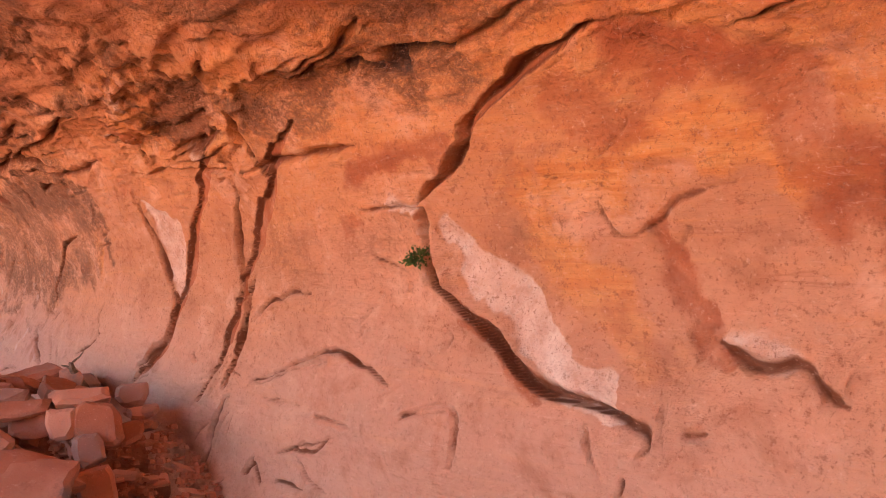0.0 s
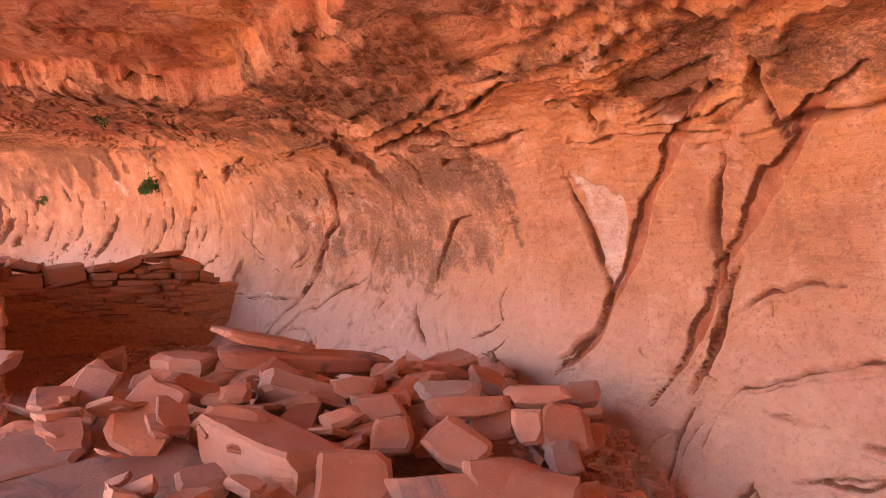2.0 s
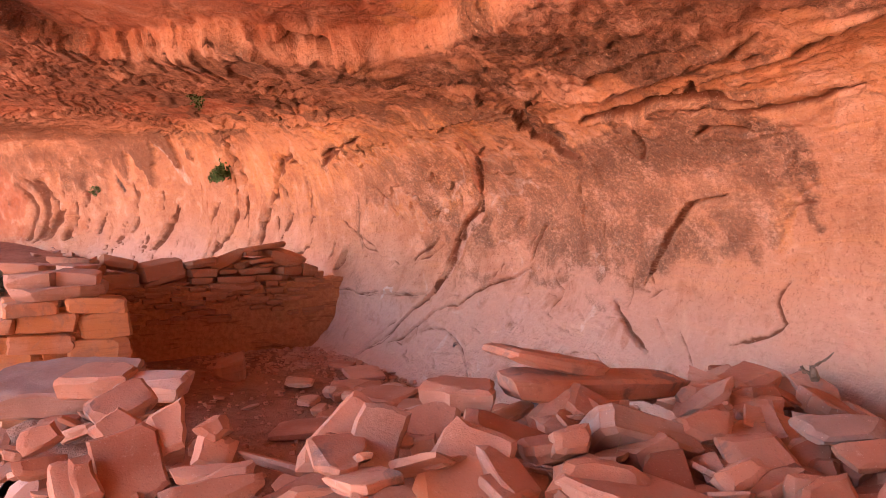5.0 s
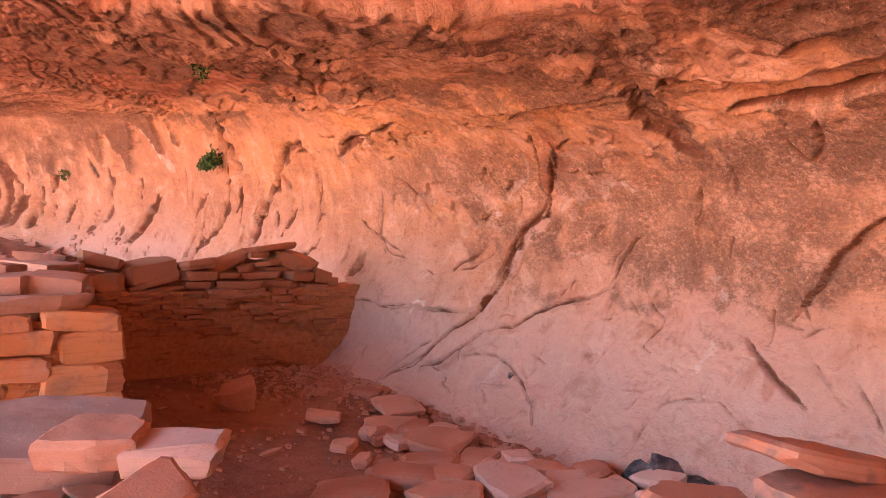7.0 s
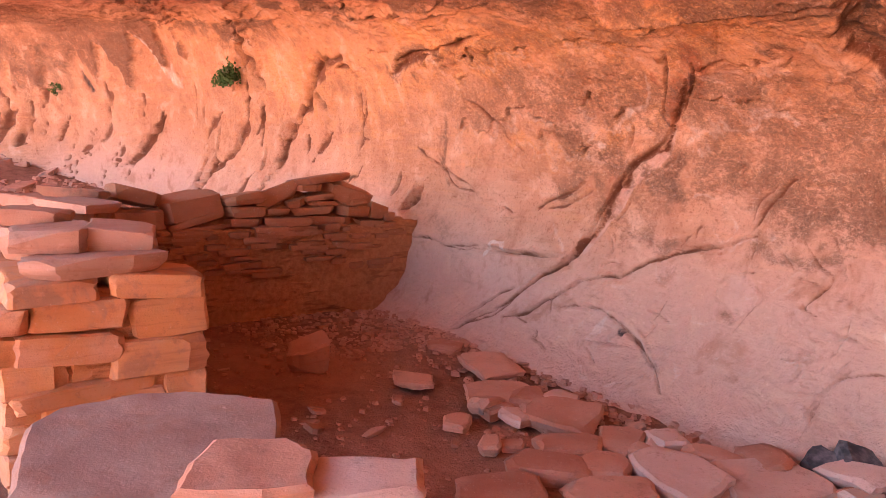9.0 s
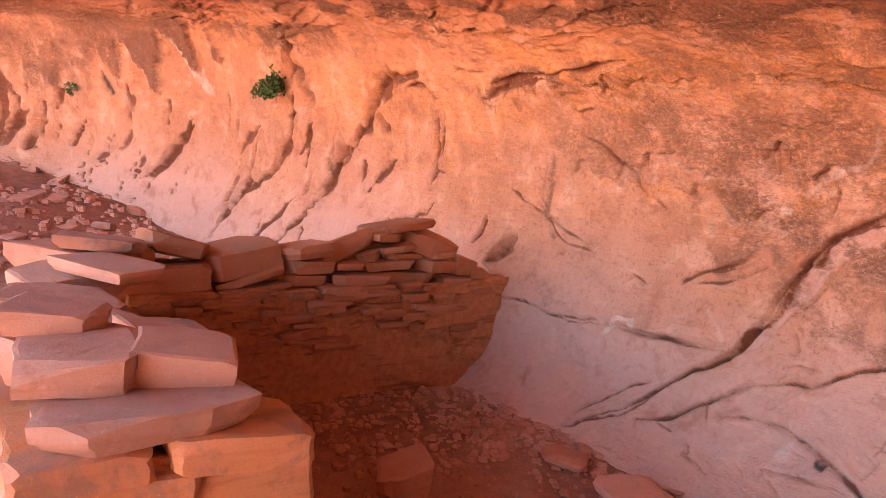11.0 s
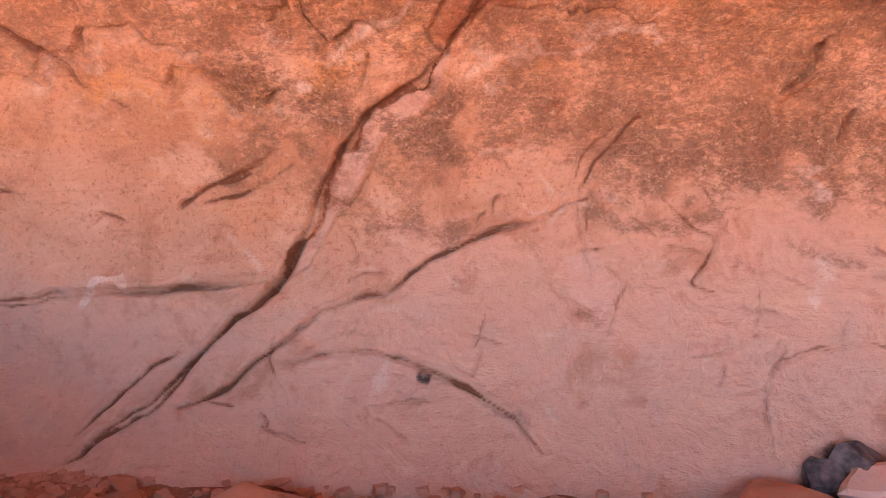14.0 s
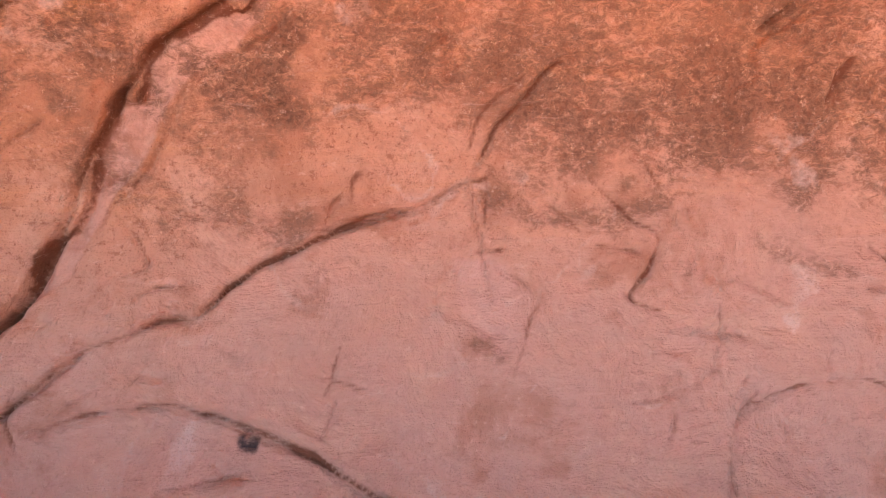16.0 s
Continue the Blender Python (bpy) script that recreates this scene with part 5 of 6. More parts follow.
stone(152, (-5.11, -0.37, 0.60), (56, -25, 94), (0.11, 0.08, 0.07), jag=0.12)
stone(153, (-4.99, -0.42, 0.49), (30, 2, 75), (0.24, 0.08, 0.06), jag=0.12)
stone(154, (-4.85, -0.46, 0.48), (39, -11, 92), (0.30, 0.13, 0.06), jag=0.12)
stone(155, (-4.85, -0.47, 0.40), (40, 2, 76), (0.40, 0.09, 0.08), jag=0.12)
stone(156, (-5.42, -0.93, 0.35), (44, 11, 78), (0.14, 0.20, 0.10), mat=PALE, label="pale worn sandstone block with splitting beds", jag=0.12)
stone(157, (-5.25, -0.83, 0.34), (44, -12, 100), (0.15, 0.15, 0.08), jag=0.12)
stone(158, (-5.74, -0.57, 0.58), (17, -11, 116), (0.28, 0.19, 0.07), jag=0.12)
stone(159, (-5.52, -0.63, 0.54), (30, -20, 115), (0.17, 0.13, 0.07), jag=0.12)
stone(160, (-5.58, -0.87, 0.53), (60, -8, 93), (0.14, 0.10, 0.08), jag=0.12)
stone(161, (-5.40, -0.88, 0.48), (50, -2, 90), (0.16, 0.07, 0.06), jag=0.12)
stone(162, (-4.49, -0.12, 0.38), (12, -7, 112), (0.69, 0.68, 0.08), label="broad flat slab beside the path", n=12, jag=0.06)
stone(163, (-4.18, 0.01, 0.34), (13, -6, 103), (0.78, 0.43, 0.08), mat=GREY, label="broad flat grey slab beside the path", n=12, jag=0.06)
stone(164, (-4.61, -0.20, 0.47), (60, 3, 82), (0.30, 0.10, 0.08), jag=0.12)
stone(165, (-4.76, -0.48, 0.44), (45, 2, 87), (0.29, 0.09, 0.08), jag=0.12)
stone(166, (-3.98, 0.28, 0.19), (12, -2, 91), (0.93, 0.67, 0.14), label="worn boulder lying at the edge of the path", n=12, jag=0.06)
stone(167, (-3.32, 1.17, 0.40), (45, 0, 70), (0.39, 0.23, 0.10), jag=0.12)
stone(168, (-4.80, -0.46, 0.49), (35, -1, 87), (0.31, 0.10, 0.06), jag=0.12)
stone(169, (-4.75, -0.48, 0.43), (55, 1, 85), (0.37, 0.11, 0.08), jag=0.12)
stone(170, (-4.62, -0.19, 0.47), (60, 1, 78), (0.30, 0.11, 0.10), mat=GREY, jag=0.12)
stone(171, (-4.48, -0.31, 0.41), (18, -4, 94), (0.61, 0.27, 0.08), mat=GREY, label="broad flat grey slab beside the path", n=12, jag=0.06)
stone(172, (-5.15, -0.77, 0.49), (60, -6, 95), (0.08, 0.17, 0.06), jag=0.12)
stone(173, (-4.16, 0.45, 0.54), (54, 10, 54), (0.27, 0.13, 0.10), jag=0.12)
stone(174, (-4.13, 1.05, 0.55), (45, -4, 55), (0.19, 0.11, 0.08), jag=0.12)
stone(175, (-3.88, 0.97, 0.48), (60, -1, 49), (0.13, 0.16, 0.08), jag=0.12)
stone(176, (-3.84, 1.19, 0.43), (60, -6, 48), (0.20, 0.09, 0.08), jag=0.12)
stone(177, (-3.86, 1.42, 0.47), (48, -18, 57), (0.17, 0.10, 0.08), jag=0.12)
stone(178, (-3.77, 1.54, 0.45), (63, -19, 47), (0.13, 0.16, 0.10), jag=0.12)
# stones on the floor of the room
stone(180, (-8.78, 0.68, 0.085), (6, -8, 70), (0.24, 0.22, 0.19), label="squared loose sandstone block on the earth floor", group="stones on the room floor", jag=0.12)
stone(181, (-8.24, 1.06, 0.03), (3, 1, 47), (0.24, 0.20, 0.04), label="flat sandstone slab lying on the room floor", group="stones on the room floor", jag=0.12)
stone(182, (-8.23, 1.60, 0.04), (3, -1, 74), (0.32, 0.43, 0.05), label="flat sandstone slab lying on the room floor", group="stones on the room floor", jag=0.12)
stone(183, (-7.79, 1.32, 0.04), (3, -1, 73), (0.38, 0.39, 0.05), label="flat sandstone slab lying on the room floor", group="stones on the room floor", jag=0.12)
stone(184, (-7.38, 1.38, 0.04), (1, -3, 121), (0.40, 0.38, 0.08), label="flat sandstone slab lying on the room floor", group="stones on the room floor", jag=0.12)
stone(185, (-7.09, 1.13, 0.04), (3, -1, 64), (0.35, 0.22, 0.08), label="flat sandstone slab lying on the room floor", group="stones on the room floor", jag=0.12)
stone(186, (-6.96, 0.88, 0.05), (3, 0, 53), (0.33, 0.19, 0.09), label="flat sandstone slab lying on the room floor", group="stones on the room floor", jag=0.12)
stone(187, (-6.85, 1.12, 0.04), (3, 0, 44), (0.22, 0.23, 0.08), label="flat sandstone slab lying on the room floor", group="stones on the room floor", jag=0.12)
stone(188, (-7.02, 1.39, 0.04), (3, 0, 38), (0.21, 0.27, 0.06), label="flat sandstone slab lying on the room floor", group="stones on the room floor", jag=0.12)
stone(189, (-6.63, 1.30, 0.05), (2, -2, 80), (0.32, 0.45, 0.10), mat=PALE, label="pale sandstone slab leaning at the foot of the cliff", group="stones on the room floor", jag=0.12)
stone(190, (-6.39, 1.59, 0.04), (2, -2, 67), (0.42, 0.43, 0.08), mat=PALE, label="pale sandstone slab leaning at the foot of the cliff", group="stones on the room floor", jag=0.12)
stone(191, (-7.58, 0.88, 0.04), (3, 0, 50), (0.13, 0.15, 0.05), label="flat sandstone slab lying on the room floor", group="stones on the room floor", jag=0.12)
stone(192, (-7.29, 0.85, 0.04), (3, 0, 45), (0.10, 0.17, 0.06), label="flat sandstone slab lying on the room floor", group="stones on the room floor", jag=0.12)
stone(193, (-6.91, 0.59, 0.04), (3, -1, 65), (0.37, 0.25, 0.06), label="flat sandstone slab lying on the room floor", group="stones on the room floor", jag=0.12)
stone(194, (-6.69, 0.96, 0.04), (3, -1, 59), (0.40, 0.24, 0.06), label="flat sandstone slab lying on the room floor", group="stones on the room floor", jag=0.12)
stone(195, (-8.75, 1.62, 0.03), (3, 1, 34), (0.24, 0.23, 0.03), label="flat sandstone slab lying on the room floor", group="stones on the room floor", jag=0.12)
stone(196, (-8.02, 0.82, 0.03), (3, 0, 55), (0.07, 0.11, 0.02), label="flat sandstone slab lying on the room floor", group="stones on the room floor", jag=0.12)
stone(197, (-7.26, 0.96, 0.03), (3, 0, 47), (0.12, 0.12, 0.04), label="flat sandstone slab lying on the room floor", group="stones on the room floor", jag=0.12)
stone(198, (-6.18, 1.85, 0.11), (20, -8, -12), (0.31, 0.17, 0.07), mat=PALE, label="pale angular slab leaning at the foot of the cliff", group="stones on the room floor", jag=0.12)
stone(199, (-6.53, 1.75, 0.06), (12, 1, -30), (0.31, 0.18, 0.08), label="pinkish slab lying at the foot of the cliff", group="stones on the room floor", jag=0.12)
r = random.Random(12)
for i in range(14):
    x = r.uniform(-7.7, -6.0)
    stone(210 + i, (x, 1.25 + 0.3 * (x + 7.7) + r.uniform(-0.25, 0.25), r.uniform(0.03, 0.06)), (r.uniform(-5, 8), r.uniform(-6, 6), r.uniform(0, 180)), (r.uniform(0.14, 0.3), r.uniform(0.12, 0.22), r.uniform(0.04, 0.08)), RUBBLE if i % 3 else PALE, "broken flat sandstone piece near the foot of the cliff", "stones on the room floor", jag=0.12)
# stones laid along the crest of the heap
stone(301, (-4.74, 0.97, 0.655), (0, 6, 92), (0.90, 0.20, 0.095), label="long squared sandstone beam on the crest of the heap", n=10, jag=0.03)
stone(302, (-4.80, 0.79, 0.760), (4, 14, 84), (0.50, 0.20, 0.05), label="thin pale-edged slab tilted on top of the beam")
stone(303, (-4.86, 0.42, 0.665), (0, 0, 60), (0.28, 0.24, 0.10), label="lumpy pink block at the end of the beam", n=11)
stone(304, (-4.58, 0.45, 0.575), (20, 20, 70), (0.36, 0.14, 0.07))
stone(305, (-4.36, 0.80, 0.560), (-42, 18, 75), (0.40, 0.22, 0.10), mat=GREY, label="rounded grey-skinned stone lodged under the beam", n=14, jag=0.03, layers=2)
stone(306, (-4.62, 0.80, 0.575), (0, 2, 95), (0.50, 0.16, 0.08))
stone(307, (-4.62, 1.55, 0.54), (30, 8, 80), (0.30, 0.2, 0.08))
stone(308, (-4.70, 1.75, 0.57), (0, -6, 95), (0.34, 0.2, 0.10))
stone(309, (-4.62, 1.98, 0.50), (10, -6, 60), (0.26, 0.2, 0.12), mat=GREY)
stone(310, (-4.02, 0.52, 0.455), (4, 6, 17), (0.64, 0.30, 0.19), label="thick brown sandstone block with a pale broken edge", n=12, jag=0.05)
# charred stones in the corner by the cliff
for i, (x, y, z, s) in enumerate([(-6.36, 1.92, 0.06, 0.17), (-6.22, 1.97, 0.09, 0.2), (-6.06, 1.98, 0.09, 0.18), (-5.92, 1.95, 0.07, 0.17), (-5.76, 1.90, 0.06, 0.17)]):
    stone(330 + i, (x, y, z), (30 - 12 * i, 10, 40 * i), (s, s * 0.8, s * 0.6), CHAR, "soot-blackened lump of stone at the foot of the cliff", "charred stones", "charred_stone", 9)

# smaller rubble between the slabs, resting on the slope of the heap
rng = random.Random(7)
SMALL = [mesh_of("rubble_stone", slab_bm(700 + i, 1.0, rng.uniform(0.5, 0.9), rng.uniform(0.13, 0.34), 7, 0.16)) for i in range(14)]


def scatter(count, x0, x1, y0, y1, lo, hi, sink, label, group, name="rubble_stone", mat=CHIP, level=heap_height, tip=28):
    for _ in range(count):
        x, y = rng.uniform(x0, x1), rng.uniform(y0, y1)
        s = rng.uniform(lo, hi)
        z = max(float(level(x, y)), float(ground_height(np.array([x]), np.array([y]))[0])) + s * sink
        me = SMALL[rng.randrange(len(SMALL))]
        if not me.materials:
            me.materials.append(mat)
        ob = new(name, me)
        ob.matrix_basis = pose(x, y, z, rng.uniform(-tip, tip), rng.uniform(-tip, tip), rng.uniform(0, 360)) @ Matrix.Diagonal((s, s, s, 1))
        tagged(ob, label, "stone", group)


scatter(110, -5.3, -3.4, -0.2, 2.0, 0.10, 0.26, -0.05, "broken piece of red sandstone wedged in the heap", "fallen stones")
scatter(45, -6.6, -4.2, -1.0, -0.3, 0.10, 0.24, -0.25, "broken piece of red sandstone on the low wall", "fallen stones")
scatter(32, -3.75, -3.25, 1.3, 2.0, 0.05, 0.12, 0.0, "small chip of red sandstone at the edge of the heap", "fallen stones")
flat = lambda x, y: 0.0
scatter(32, -9.7, -6.2, 0.1, 1.9, 0.05, 0.12, 0.1, "small loose chip of sandstone on the earth floor", "stones on the room floor", level=flat, tip=12)
scatter(75, -20, -10.7, -1.8, 1.4, 0.10, 0.42, 0.05, "fallen rock on the slope beyond the ruin", "rocks on the slope", level=flat, tip=15)


def litter(name, label, count, x0, x1, y0, y1, lo, hi, mat, level=flat):
    """Gravel too small to count, in one mesh."""
    verts, faces = [], []
    for _ in range(count):
        x, y, s = rng.uniform(x0, x1), rng.uniform(y0, y1), rng.uniform(lo, hi)
        z = max(float(level(x, y)), float(ground_height(np.array([x]), np.array([y]))[0]))
        a, k = rng.uniform(0, 6.3), len(verts)
        for i in range(5):
            b = a + i * 1.257 + rng.uniform(-0.3, 0.3)
            verts += [(x + s * math.cos(b), y + s * 0.8 * math.sin(b), z - 0.2 * s), (x + 0.7 * s * math.cos(b), y + 0.6 * s * math.sin(b), z + s * rng.uniform(0.25, 0.6))]
        for i in range(5):
            j = (i + 1) % 5
            faces.append((k + 2 * i, k + 2 * j, k + 2 * j + 1, k + 2 * i + 1))
        faces.append([k + 2 * i + 1 for i in range(5)])
    me = bpy.data.meshes.new(name)
    me.from_pydata(verts, [], faces)
    me.materials.append(mat)
    tagged(new(name, me), label, "gravel", "", "stuff")


litter("gravel", "fine sandstone gravel scattered on the room floor", 520, -10.0, -6.0, 0.0, 1.85, 0.006, 0.028, RUBBLE)
litter("gravel", "fine sandstone gravel along the foot of the far wall", 500, -10.0, -8.9, 0.6, 1.95, 0.008, 0.035, RUBBLE)
litter("gravel", "dark gravel and dirt along the foot of the cliff", 700, -9.6, -5.7, 1.35, 2.0, 0.008, 0.04, RUBBLE)
litter("gravel", "small broken chips at the edge of the fallen heap", 350, -3.7, -3.15, 1.2, 2.05, 0.01, 0.035, RUBBLE, heap_height)
litter("gravel", "stony litter on the slope beyond the ruin", 1400, -18, -10.6, -3.5, 1.5, 0.02, 0.09, RUBBLE)

# the cores of the heap: packed earth and rubble that fill it
hx, hy = steps((-6.1, -2.85, 0.05)), steps((-1.3, 2.15, 0.05))
HX, HY = np.meshgrid(hx, hy, indexing="ij")
HZ = heap_height(HX, HY) - 0.3 + 0.04 * fbm2(HX, HY, 0.2, 3, 81)
sheet("rubble_fill", HX, HY, HZ, {}, EARTH, "red earth packed between the fallen stones")
hx = steps((-7.5, -6.05, 0.05))
HX, HY = np.meshgrid(hx, hy, indexing="ij")
sheet("rubble_fill", HX, HY, heap_height(HX, HY) - 0.18 + 0.04 * fbm2(HX, HY, 0.2, 3, 82), {}, EARTH, "red earth packed between the fallen stones")


# ---- the ruin's standing walls: split sandstone laid in mud ----
COURSES = [mesh_of("stone", slab_bm(900 + i, 1.0, 1.0, 1.0, 8, 0.05, 0.0, 1, 0.07)) for i in range(16)]
# the same stones in the shade-darkened colours, for the far wall
SHADED_STONES = [me.copy() for me in COURSES]
for me in SHADED_STONES:
    me.materials.append(SHADED_COURSE)
CAPS = [mesh_of("stone", weather(slab_bm(940 + i, 1.0, 1.0, 1.0, 10, 0.09, 0.0, 1, 0.04), i, 0.014, 0.3)) for i in range(10)]
for me in CAPS:
    me.materials.append(CAP)
    me.set_sharp_from_angle(angle=radians(14))
WORN = [mesh_of("stone", worn_block_bm(i)) for i in range(14)]
for me in COURSES + WORN:
    me.materials.append(COURSE)
for me in WORN:
    me.set_sharp_from_angle(angle=radians(22))


def laid(wall, x, y, z, l, w, h, turn, r, tip=2.5, kinds=COURSES):
    ob = new("stone", kinds[r.randrange(len(kinds))])
    ob.parent = wall
    ob.matrix_basis = pose(x, y, z, r.uniform(-tip, tip), r.uniform(-tip, tip), turn + r.uniform(-4, 4)) @ Matrix.Diagonal((l, w, h, 1))
    return ob


def wall_core(name, wall, points, z0, tops, thick, seed, mat, label):
    """A lumpy mud core along a line of plan points; tops: its height at each of them."""
    p = np.array(points, float)
    s = np.concatenate([[0], np.cumsum(np.hypot(*np.diff(p, axis=0).T))])
    u = np.linspace(0, s[-1], max(8, int(s[-1] / 0.02)))
    cx, cy, top = (np.interp(u, s, a) for a in (p[:, 0], p[:, 1], np.array(tops, float)))
    dx, dy = np.gradient(cx), np.gradient(cy)
    n = np.hypot(dx, dy)
    nx, ny = -dy / n, dx / n
    lift = np.linspace(0, 1, 40)
    ring = [(-1, f) for f in lift] + [(k, 1.0) for k in np.linspace(-0.8, 0.8, 7)] + [(1, f) for f in lift[::-1]]
    off, up = np.array([r[0] for r in ring]), np.array([r[1] for r in ring])
    X = cx[:, None] + nx[:, None] * off * thick / 2
    Y = cy[:, None] + ny[:, None] * off * thick / 2
    Z = z0 + (top[:, None] - z0) * up
    lump = 0.018 * fbm(X, Y, Z * 2.5, 0.25, 4, seed) + 0.008 * fbm(X, Y, Z * 2, 0.05, 3, seed + 9)
    X, Y = X + nx[:, None] * off * lump, Y + ny[:, None] * off * lump
    ob = sheet(name, X, Y, Z + lump * (up == 1.0), {}, mat, label)
    # close the two ends
    me = ob.data
    bm = bmesh.new()
    bm.from_mesh(me)
    bm.verts.ensure_lookup_table()
    m = len(ring)
    for row in (range(m), range(len(u) * m - m, len(u) * m)):
        bm.faces.new([bm.verts[i] for i in row])
    bmesh.ops.recalc_face_normals(bm, faces=bm.faces)
    bm.to_mesh(me)
    bm.free()
    del ob["kind"]
    ob.parent = wall
    return ob


# far wall: across the room from the cliff, plastered below, dry courses on top
far_wall = tagged(new("masonry_wall"), "low ruined cross wall, mud-plastered below with loose stone courses on top", "wall")
r = random.Random(21)
F0, F1 = (-10.18, 2.2), (-10.10, -0.25)
wall_core("plaster", far_wall, [F0, (-10.2, 1.2), F1], -0.1, [0.70, 0.66, 0.70], 0.34, 61, MUD, "cracked red mud plaster")


def along_far(k):
    return F0[0] + (F1[0] - F0[0]) * k, F0[1] + (F1[1] - F0[1]) * k


wall_core("mortar", far_wall, [(-10.18, 2.0), (-10.19, 1.7), (-10.2, 1.2), (-10.2, 0.9), (-10.2, 0.3), (-10.12, -0.25)], 0.55, [0.72, 0.84, 0.93, 0.84, 0.84, 0.82], 0.18, 63, MUD, "dark mud fill between the loose stones")
# its loose stones: where along y, length, middle height, thickness, tilt
LOOSE = [
    (1.36, 0.46, 1.02, 0.055, 2), (1.25, 0.20, 0.965, 0.05, 0), (1.60, 0.44, 0.915, 0.13, -9), (1.36, 0.32, 0.90, 0.05, 2), (1.16, 0.16, 0.86, 0.06, 4),
    (1.27, 0.40, 0.80, 0.065, 1), (1.61, 0.27, 0.79, 0.08, -2), (1.81, 0.15, 0.78, 0.12, -4), (1.93, 0.13, 0.73, 0.07, 0), (1.40, 0.3, 0.85, 0.045, 0), (1.66, 0.22, 0.845, 0.04, 2),
    (1.00, 0.34, 0.885, 0.085, 15), (0.73, 0.28, 0.885, 0.075, 3), (0.77, 0.32, 0.80, 0.09, 0), (1.00, 0.2, 0.805, 0.05, 0), (0.38, 0.44, 0.83, 0.17, 8),
    (0.42, 0.38, 0.715, 0.05, 4), (0.42, 0.38, 0.665, 0.045, 2), (0.44, 0.34, 0.61, 0.06, 3), (0.45, 0.30, 0.55, 0.05, 1), (1.10, 0.38, 0.72, 0.075, 1), (1.45, 0.34, 0.71, 0.07, -1), (0.77, 0.30, 0.72, 0.065, 0), (1.78, 0.26, 0.70, 0.055, -2),
    (0.02, 0.34, 0.91, 0.10, -6), (-0.26, 0.36, 0.84, 0.13, 5), (0.05, 0.32, 0.76, 0.13, 2), (0.03, 0.34, 0.62, 0.14, -2), (0.18, 0.36, 0.50, 0.10, 3), (-0.2, 0.3, 0.70, 0.11, 0),
]
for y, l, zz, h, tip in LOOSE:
    ob = laid(far_wall, -10.15 + r.uniform(-0.02, 0.03), y, zz, l, r.uniform(0.28, 0.36), h, 90 + r.uniform(-10, 10), r, 2, SHADED_STONES)
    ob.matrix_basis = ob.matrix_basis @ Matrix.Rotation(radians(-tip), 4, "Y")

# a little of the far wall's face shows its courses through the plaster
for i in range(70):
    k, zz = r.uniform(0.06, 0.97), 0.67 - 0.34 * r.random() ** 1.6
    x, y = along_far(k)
    laid(far_wall, x + 0.075, y, zz, r.uniform(0.10, 0.3), 0.22, r.uniform(0.03, 0.055), 90, r, 2.5, SHADED_STONES)

# front wall: ends in a pillar of squared stones by the doorway
front_wall = tagged(new("masonry_wall"), "thick ruined wall end of squared orange sandstone blocks in mud mortar", "wall")
r = random.Random(5)
P0, P1, PY0, PY1 = -7.88, -10.1, -0.92, -0.23
wall_core("mortar", front_wall, [(P0 + 0.01, -0.575), (P1, -0.55)], -0.1, [0.76, 0.62], 0.66, 77, MUD, "red mud mortar")
# end face: where along y, length, middle height, thickness
BLOCKS = [
    (-0.79, 0.30, 0.775, 0.085), (-0.42, 0.36, 0.765, 0.095), (-0.70, 0.34, 0.665, 0.115), (-0.93, 0.14, 0.66, 0.09), (-0.37, 0.31, 0.625, 0.165), (-0.73, 0.38, 0.555, 0.11), (-0.95, 0.10, 0.55, 0.10),
    (-0.41, 0.37, 0.475, 0.14), (-0.86, 0.22, 0.445, 0.13), (-0.665, 0.17, 0.455, 0.10), (-0.70, 0.52, 0.378, 0.07), (-0.72, 0.26, 0.305, 0.09), (-0.49, 0.20, 0.30, 0.105), (-0.31, 0.17, 0.335, 0.145),
    (-0.91, 0.14, 0.31, 0.09), (-0.77, 0.40, 0.21, 0.10), (-0.41, 0.38, 0.205, 0.12), (-0.87, 0.20, 0.10, 0.11), (-0.62, 0.30, 0.10, 0.11), (-0.34, 0.24, 0.09, 0.12), (-0.72, 0.46, 0.0, 0.09), (-0.36, 0.30, 0.0, 0.09),
]
for y, l, zz, h in BLOCKS:
    d = r.uniform(0.26, 0.36)
    laid(front_wall, P0 - d / 2 + 0.05 + r.uniform(-0.04, 0.03), y, zz, d, l, h * 1.06, r.uniform(-5, 5), r, 4.5, WORN)
# its room side and outer side
for side, yy in ((1, PY1 - 0.12), (-1, PY0 + 0.12)):
    zz = 0.0
    while zz < 0.74:
        h, x = r.uniform(0.06, 0.11), P0 - 0.34
        while x > P1:
            l = r.uniform(0.2, 0.4)
            if zz + h < np.interp(x, [P1, -9.0, -8.4, P0], [0.66, 0.66, 0.76, 0.8]):
                laid(front_wall, x - l / 2, yy + side * r.uniform(-0.01, 0.03), zz + h / 2, l * 1.02, 0.27, h * 1.05, 0, r, 2, WORN)
            x -= l
        zz += h + 0.004
